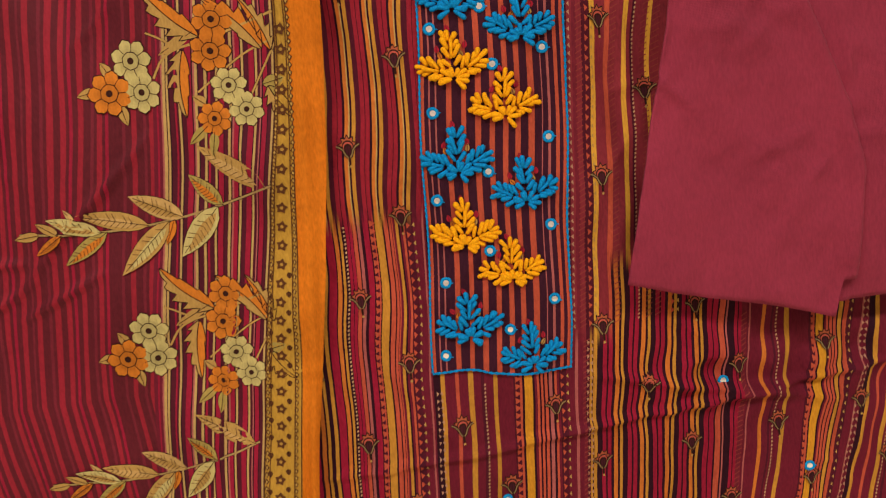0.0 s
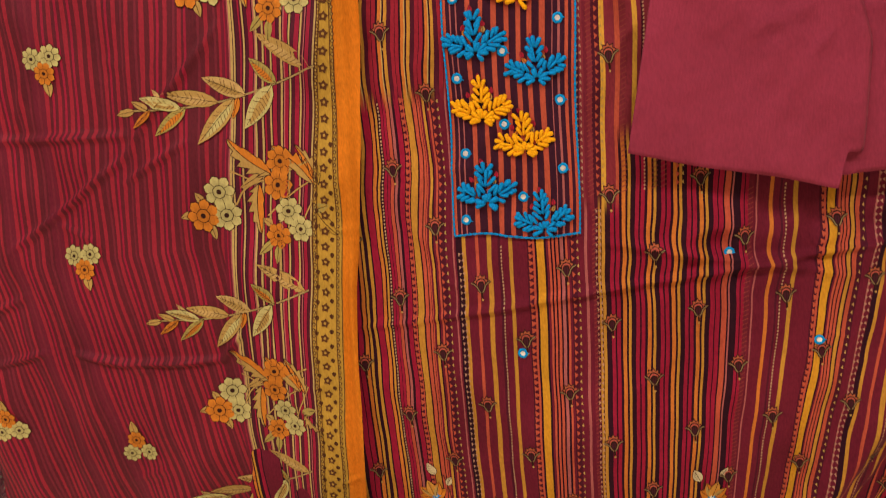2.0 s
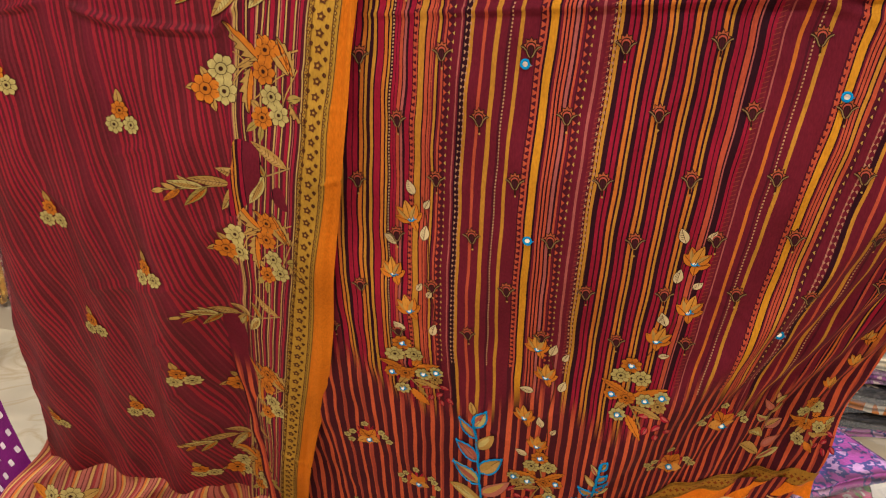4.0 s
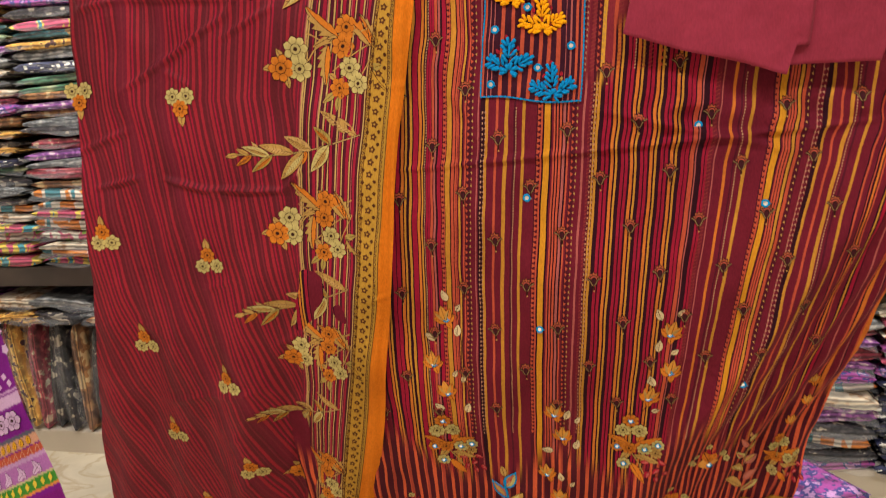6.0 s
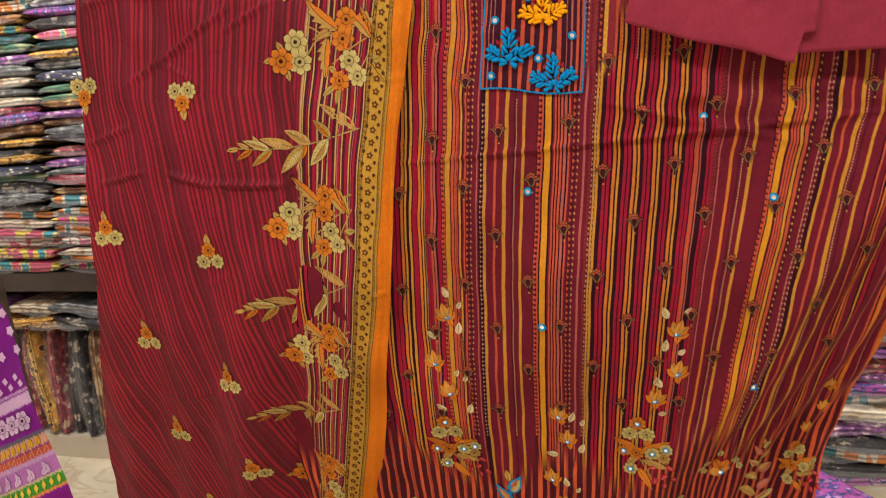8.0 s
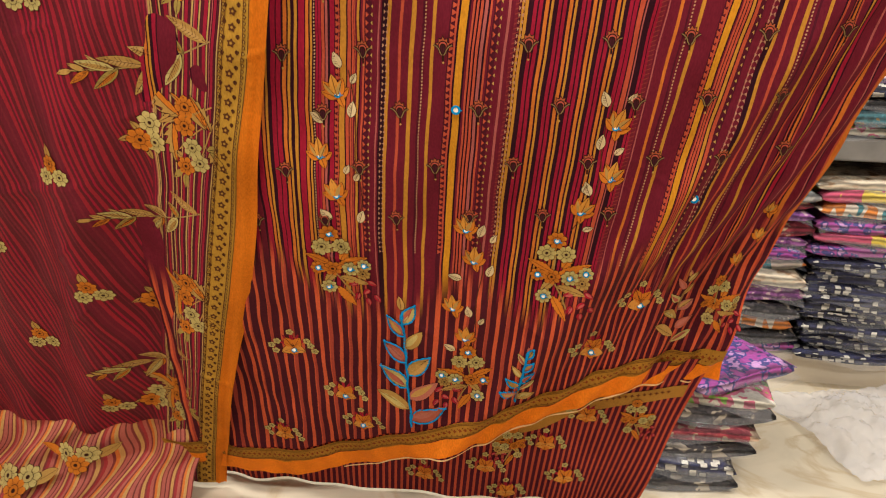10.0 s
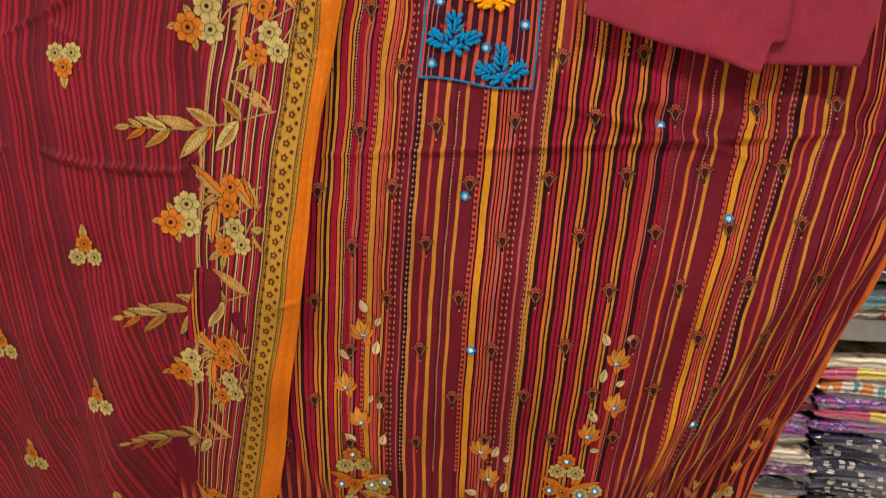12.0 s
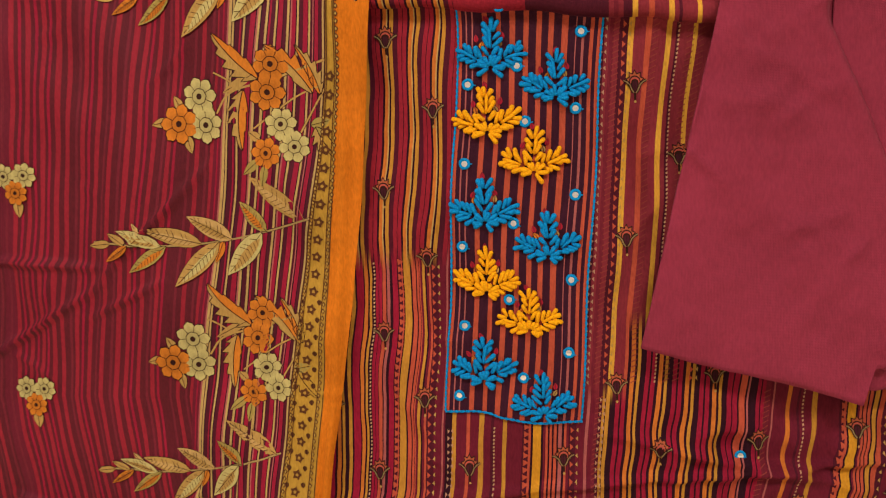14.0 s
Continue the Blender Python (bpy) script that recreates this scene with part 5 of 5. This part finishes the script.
for x, z, le in ((-0.166, 0.831, 10), (-0.196, 0.748, 0), (-0.178, 0.692, 8), (0.184, 0.800, -20), (0.184, 0.730, -15), (0.150, 0.680, -20), (-0.004, 0.645, 0), (0.006, 0.592, -5), (-0.026, 0.505, 0), (-0.008, 0.448, -8)):
    lily(x, z, le)
for x, z, a in ((-0.160, 0.862, 110), (-0.148, 0.843, 60), (-0.186, 0.792, 140), (-0.150, 0.800, 80), (-0.165, 0.722, 60), (-0.152, 0.712, 60), (-0.190, 0.652, 130), (-0.152, 0.648, 70), (0.196, 0.830, 50), (0.172, 0.824, 110), (0.186, 0.762, 40),
                (0.166, 0.768, 80), (0.160, 0.704, 110), (0.155, 0.650, 20), (0.150, 0.708, 60), (0.014, 0.632, 70), (0.030, 0.622, 60), (-0.012, 0.558, 160), (0.026, 0.565, 70), (0.000, 0.490, 100), (0.014, 0.478, 60), (-0.024, 0.420, 150)):
    pale_leaf(x, z, a, 0.021 if a > 65 else 0.015)
for pts in (((-0.150, 0.86), (-0.142, 0.80), (-0.150, 0.74), (-0.142, 0.69), (-0.155, 0.64)), ((0.178, 0.83), (0.168, 0.78), (0.172, 0.73), (0.160, 0.68), (0.140, 0.65)), ((0.012, 0.64), (0.022, 0.58), (0.008, 0.52), (0.010, 0.46), (0.0, 0.41))):
    P = Print(KURTI)
    P.stem(pts, 0.0009, (0.10, 0.03, 0.015), 0.0010)
    on_kurti(P.done("printed_stem", None))


def bouquet(x, z, flip=1, glass=True, surface=KURTI, owner=on_kurti, scale=1.0):
    P = Print(surface)

    def at(a, b):
        return x + a * flip * scale, z + b * scale

    P.line([at(0.0, 0.04), at(-0.003, 0.0), at(0.012, -0.03), at(0.02, -0.05)], 0.0022, (0.33, 0.20, 0.06), 0.0010)
    for a, b, ang, le, c in ((0.004, 0.01, 20, 0.05, SAFFRON), (-0.004, 0.012, 150, 0.04, SAFFRON), (0.004, -0.012, -15, 0.045, OCHRE), (-0.002, -0.03, -60, 0.045, SAFFRON), (0.0, 0.0, -130, 0.03, OCHRE), (0.01, 0.02, 60, 0.03, SAFFRON)):
        P.petal(*at(a, b), ang if flip > 0 else 180 - ang, le * scale, 0.013 * scale, c, notch=0.35)
    for i, (a, b) in enumerate(((0.030, -0.022), (0.046, -0.034), (0.028, -0.042), (0.040, -0.052), (0.052, -0.044), (0.044, -0.018))):
        P.petal(*at(a, b), (200 + 25 * i) if flip > 0 else -20 - 25 * i, 0.017 * scale, 0.009 * scale, CRIMSON, (0.48, 0.10, 0.09))
    flowers = ((-0.013, 0.044, 0.0125, PALE), (0.014, 0.044, 0.0125, PALE), (0.0, 0.066, 0.0125, SAFFRON), (-0.004, 0.004, 0.012, SAFFRON), (-0.024, 0.006, 0.010, SAFFRON), (0.022, 0.004, 0.0115, PALE), (0.044, 0.012, 0.010, PALE), (0.040, -0.004, 0.010, OCHRE), (-0.014, -0.030, 0.011, PALE))
    for i, (a, b, rr, c) in enumerate(flowers):
        P.daisy(*at(a, b), rr * scale, c, turn=i, lift=0.0016 + 0.0004 * (i % 3))
    owner(P.done("printed_bouquet", None))
    if glass:
        for a, b in ((0.0, 0.066), (-0.024, 0.006), (0.022, 0.004), (0.044, 0.012), (-0.014, -0.030)):
            mirror(*at(a, b), lambda u, v: surface(u, v) - 0.0022, 0.0026, 0.0015)


bouquet(-0.198, 0.562)
bouquet(0.122, 0.568)
bouquet(-0.004, 0.352, -1)


def pansy(x, z, glass=True, surface=KURTI, owner=on_kurti):
    P = Print(surface)
    for a in (35, 65, 90, 115, 145):
        P.petal(x, z + 0.004, a, 0.030 if a != 90 else 0.036, 0.006, CRIMSON, lift=0.0010)
    for a, ln, c in ((110, 0.026, SAFFRON), (60, 0.026, SAFFRON), (200, 0.020, (0.58, 0.25, 0.05)), (340, 0.020, (0.58, 0.25, 0.05)), (265, 0.016, SAFFRON)):
        P.petal(x, z, a, ln, 0.017, c, lift=0.0013)
    for dx, dz in ((-0.032, 0.010), (-0.027, -0.002), (0.029, 0.006), (0.034, -0.006), (0.0, 0.036), (0.024, 0.016), (-0.022, 0.018)):
        P.daisy(x + dx, z + dz, 0.0055, PALE, petals=5, lift=0.0016)
    owner(P.done("printed_pansy", None))
    if glass:
        mirror(x, z - 0.004, lambda u, v: surface(u, v) - 0.001, 0.003, 0.0016)


for x, z in ((-0.292, 0.398), (-0.218, 0.298), (-0.350, 0.176), (-0.195, 0.226), (0.190, 0.420), (0.256, 0.512), (-0.40, 0.30), (-0.33, 0.52)):
    if z > float(hem_top(x)) + 0.02 and not (x < -0.30 and z > 0.25):
        pansy(x, z, x > -0.33)


def stitched_twig(x, z0, z1, blue, seed, lean=0.0):
    """An upright printed twig; some are gone over with blue thread."""
    P = Print(KURTI)
    h = z1 - z0
    tones = (ROSE, OCHRE, (0.45, 0.14, 0.10), PALE, (0.50, 0.28, 0.08))
    leaves = []
    for i in range(9):
        t = 0.06 + 0.10 * i
        side = 1 if i % 2 else -1
        leaves.append((x + lean * t * h, z0 + t * h, 90 + side * (62 - 38 * t), h * (0.27 - 0.13 * t)))
    leaves.append((x + lean * h, z1 - 0.012, 95, h * 0.10))
    for i, (lx, lz, a, ln) in enumerate(leaves):
        P.petal(lx, lz, a, ln, ln * 0.44, tones[(i + seed) % 5], tones[(i + seed + 2) % 5], 0.0012 + 0.0004 * (i % 3))
    P.line([(x, z0), (x + lean * h * 0.5, z0 + h / 2), (x + lean * h, z1)], 0.0028, (0.25, 0.14, 0.05), 0.0011)
    on_kurti(P.done("printed_twig", None))
    if not blue:
        return
    verts, faces = [], []
    for t in np.arange(0, 0.92, 0.026):
        px, pz = x + lean * h * t, z0 + h * t
        knot(verts, faces, px, float(KURTI(px, pz)) - 0.0018, pz, 90 + 8 * math.sin(t * 40), h * 0.04, 0.0022)
    for i in (0, 3, 4, 5, 7, 8) if seed % 2 == 0 else (1, 3, 4, 6, 8):
        lx, lz, a, ln = leaves[i]
        for sgn in (-1, 1):
            for q in range(6):
                t = q / 6
                b0, b1 = [sgn * ln * 0.24 * math.sin(math.pi * u ** 0.8) for u in (t, t + 1 / 6)]
                ca, sa = math.cos(radians(a)), math.sin(radians(a))
                p0 = (lx + ca * ln * t - sa * b0, lz + sa * ln * t + ca * b0)
                p1 = (lx + ca * ln * (t + 1 / 6) - sa * b1, lz + sa * ln * (t + 1 / 6) + ca * b1)
                knot(verts, faces, p0[0], float(KURTI(*p0)) - 0.0018, p0[1], math.degrees(math.atan2(p1[1] - p0[1], p1[0] - p0[0])), math.dist(p0, p1) * 1.15, 0.0017)
    on_kurti(mesh_part("thread_outline", verts, faces, BLUE_THREAD, None, "blue thread outline of a printed twig"))


stitched_twig(-0.105, 0.235, 0.505, True, 0)
stitched_twig(0.072, 0.300, 0.435, True, 1, 0.15)
stitched_twig(0.318, 0.412, 0.560, False, 3, 0.1)
bouquet(0.385, 0.488, 1, False, scale=0.75)
for x, z in ((0.430, 0.665), (0.425, 0.620), (0.402, 0.575)):
    lily(x, z, -10, r=0.014, glass=False)

# ------------------------------------------------------------------ flowers and bands on the back panel


def on_back(ob):
    ob.parent, ob.matrix_parent_inverse = back, BKINV
    return ob


hxs = np.linspace(0.02, 0.36, 90)
k = np.linspace(0, 1, 6)[:, None]


def back_front(x, z):
    return back_y(x, z) - 0.002


zb = (hem_top(hxs) - 0.072)[None] - 0.030 * k - 0.01
xb = hxs[None] - (0.40 - zb) * 0.15 + 0.02
on_back(sheet("gold_band", xb, back_front(xb, zb), zb, COTTON, None, "gold printed band", np.ones((6, 89, 3)) * np.array((0.36, 0.17, 0.03))))
P = Print(lambda x, z: back_y(x, z) - 0.003)
for x in np.arange(0.0, 0.34, 0.0105):
    z = float(hem_top(x + 0.03)) - 0.097
    P.disc(x, z, 0.0034, (0.16, 0.05, 0.012), 0.001, 4, 0.25, 8)
on_back(P.done("band_print", None))
for x, z in ((-0.10, 0.062), (0.02, 0.10), (0.13, 0.17), (0.20, 0.24), (0.06, 0.03), (0.17, 0.08)):
    pansy(x, z, False, back_front, on_back)
bouquet(0.285, 0.235, 1, False, back_front, on_back, 0.7)
bouquet(0.07, 0.155, -1, False, back_front, on_back, 0.7)

# flowers on the dupatta's spread end


def end_y(x, z):
    """The front of the sloping end, by its height."""
    x, z = np.asarray(x, float), np.asarray(z, float)
    t = 1 - (np.clip(z, 0.004, 0.215) / 0.217) ** 0.8
    return dupatta_y(x, np.maximum(z, 0.08)) + 0.004 - 0.17 * t ** 1.5 * (1 - 0.6 * np.clip((x + 1.12) / 0.58, 0, 1))


r = random.Random(77)
for x, z in ((-0.99, 0.10), (-0.86, 0.055), (-0.74, 0.11), (-1.07, 0.04)):
    P = Print(lambda a, b: end_y(a, b) - 0.018)
    for i in range(3):
        P.daisy(x + (-0.02, 0.02, 0.0)[i], z + (0.012, 0.012, -0.008)[i], 0.019, (PALE, PALE, SAFFRON)[i], lift=0.002 + 0.0005 * i)
    P.petal(x + 0.03, z, 30, 0.05, 0.02, OCHRE)
    P.petal(x - 0.03, z, 150, 0.05, 0.02, SAFFRON)
    on_dupatta(P.done("printed_posy", None))

# ------------------------------------------------------------------ another suit, purple, hanging beside
purple = thing("purple_cloth", "purple and magenta cloth with white and green printed bands, hanging", "garment", (-1.5, 0.3, 0.0))
PINV = Matrix.Translation((1.5, -0.3, 0.0))


def purple_edge(z):
    return np.interp(z, [0.0, 0.06, 0.2, 0.3, 0.45, 0.65, 0.75, 0.84, 1.1, 1.4], [-1.06, -1.085, -1.140, -1.195, -1.238, -1.298, -1.325, -1.372, -1.46, -1.55])


def purple_y(x, z):
    return 0.30 + 0.02 * ripple(np.asarray(x, float), np.asarray(z, float), 41, 0.25, 3.0)


zr = np.linspace(1.35, 0.004, 320)[:, None]
f = np.linspace(0, 1, 160)[None]
px = purple_edge(zr) - 0.75 * (1 - f)
pz = zr + 0 * f
q = pz[:, :-1] - 0.42 * (px[:, :-1] + 1.27)
tone = np.ones((320, 159, 3)) * np.array((0.17, 0.010, 0.20))
tone[q < 0.30] = (0.17, 0.008, 0.16)
for lo, hi, c in ((0.315, 0.322, (0.6, 0.2, 0.05)), (0.322, 0.352, (0.05, 0.22, 0.03)), (0.352, 0.358, (0.45, 0.4, 0.2)), (0.358, 0.400, (0.36, 0.13, 0.36)), (0.400, 0.412, (0.45, 0.25, 0.45)), (0.412, 0.432, (0.45, 0.08, 0.04)),
                  (0.436, 0.462, (0.55, 0.28, 0.18)), (0.462, 0.472, (0.09, 0.09, 0.12)), (0.545, 0.575, (0.50, 0.32, 0.50)), (0.58, 0.585, (0.5, 0.3, 0.5))):
    tone[(q >= lo) & (q < hi)] = c
ob = sheet("printed_cloth", px, purple_y(px, pz), pz, CHIFFON, None, "", tone)
ob.parent, ob.matrix_parent_inverse = purple, PINV
figures = []


def figure():
    """A fresh print on the purple cloth, one for each printed figure."""
    figures.append(Print(lambda a, b: purple_y(a, b) - 0.001))
    return figures[-1]


lilac = (0.55, 0.36, 0.55)
for i in range(28):
    x = -1.19 - i * 0.018
    base = 0.42 * (x + 1.27)
    if x < purple_edge(base + 0.34) - 0.01:
        figure().poly([(x, base + 0.325), (x + 0.005, base + 0.337), (x, base + 0.349), (x - 0.005, base + 0.337)], (0.62, 0.45, 0.05), 0.001)
    if x < purple_edge(base + 0.45) - 0.012:
        figure().petal(x, base + 0.438, 92, 0.022, 0.012, (0.62, 0.30, 0.02), lift=0.001)
    if x < purple_edge(base + 0.42) - 0.008:
        figure().line([(x - 0.006, base + 0.413), (x, base + 0.431), (x + 0.006, base + 0.413)], 0.002, (0.6, 0.3, 0.2), 0.001)
    if x < purple_edge(base + 0.38) - 0.012:
        figure().petal(x, base + 0.360, 60 + 60 * (i % 2), 0.034, 0.013, lilac, lift=0.001)
    if i % 2 == 0 and x < purple_edge(base + 0.52) - 0.03:
        figure().daisy(x, base + 0.51, 0.022, lilac, petals=6, turn=i)
    if x < purple_edge(base + 0.62) - 0.012:
        figure().disc(x, base + 0.60 + 0.02 * (i % 2), 0.007, lilac, 0.001, 4, 0.4, 12)
        figure().disc(x - 0.004, base + 0.68 + 0.05 * (i % 3), 0.010, lilac, 0.001, 5, 0.4, 15)
for i in range(12):
    for j in range(8):
        x, z = -1.10 - i * 0.04 - 0.02 * (j % 2), 0.02 + j * 0.036
        if x < purple_edge(z) - 0.012 and z < 0.29 + 0.42 * (x + 1.27):
            figure().disc(x, z, 0.0075, (0.72, 0.62, 0.72), 0.001, 4, 0.25, 12)
for fig in figures:
    ob = fig.done("printed_figure", None)
    ob.parent, ob.matrix_parent_inverse = purple, PINV

# a slanting dark wooden leg behind it
bm = bmesh.new()
bmesh.ops.create_cube(bm, size=1, matrix=Matrix.Translation((-1.871, 0.86, 0.403)) @ Matrix.Rotation(radians(-6.7), 4, "Y") @ Matrix.Diagonal((0.036, 0.036, 0.81, 1)))
bmesh.ops.bevel(bm, geom=bm.edges[:], offset=0.006, segments=2, affect="EDGES")
leg_me = bpy.data.meshes.new("wooden_post")
bm.to_mesh(leg_me)
bm.free()
leg_me.materials.append(plain("dark_wood", (0.075, 0.05, 0.035), 0.5, vary=0.3, scale=30))
tagged(new("wooden_post", leg_me), "slanting dark brown wooden stand post on the floor", "post")

# ------------------------------------------------------------------ empty film bags on the floor
BAG = plain("empty_film", (0.85, 0.85, 0.87), 0.12, vary=0.03, scale=40)
bag_nodes = BAG.node_tree.nodes["Principled BSDF"]
bag_nodes.inputs["Alpha"].default_value = 0.42


def film_bag(x, y, w, d, turn, seed):
    n = 44
    u, v = np.meshgrid(np.linspace(-1, 1, n), np.linspace(-1, 1, n))
    h = 0.5 + 0.5 * ripple(u, v, seed, 0.9) + 0.35 * np.abs(ripple(u, v, seed + 1, 0.45)) + 0.2 * np.abs(ripple(u, v, seed + 2, 0.2))
    h = np.clip(h + 0.25 * np.abs(ripple(u, v, seed + 4, 0.12)), 0.02, 2) * 0.042 * (1 - 0.6 * np.maximum(np.abs(u), np.abs(v)) ** 3)
    wob = 1 + 0.10 * ripple(u, v, seed + 3, 1.2)
    ob = sheet("film_bag", u * w / 2 * wob, v * d / 2 * wob, h + 0.002, BAG)
    ob.matrix_basis = pose(x, y, 0, 0, 0, turn)
    return tagged(ob, "crumpled empty clear film bag on the marble floor", "bag", "empty film bags")


film_bag(0.93, 0.86, 0.42, 0.40, 20, 51)
film_bag(1.12, 0.62, 0.40, 0.34, -30, 57)
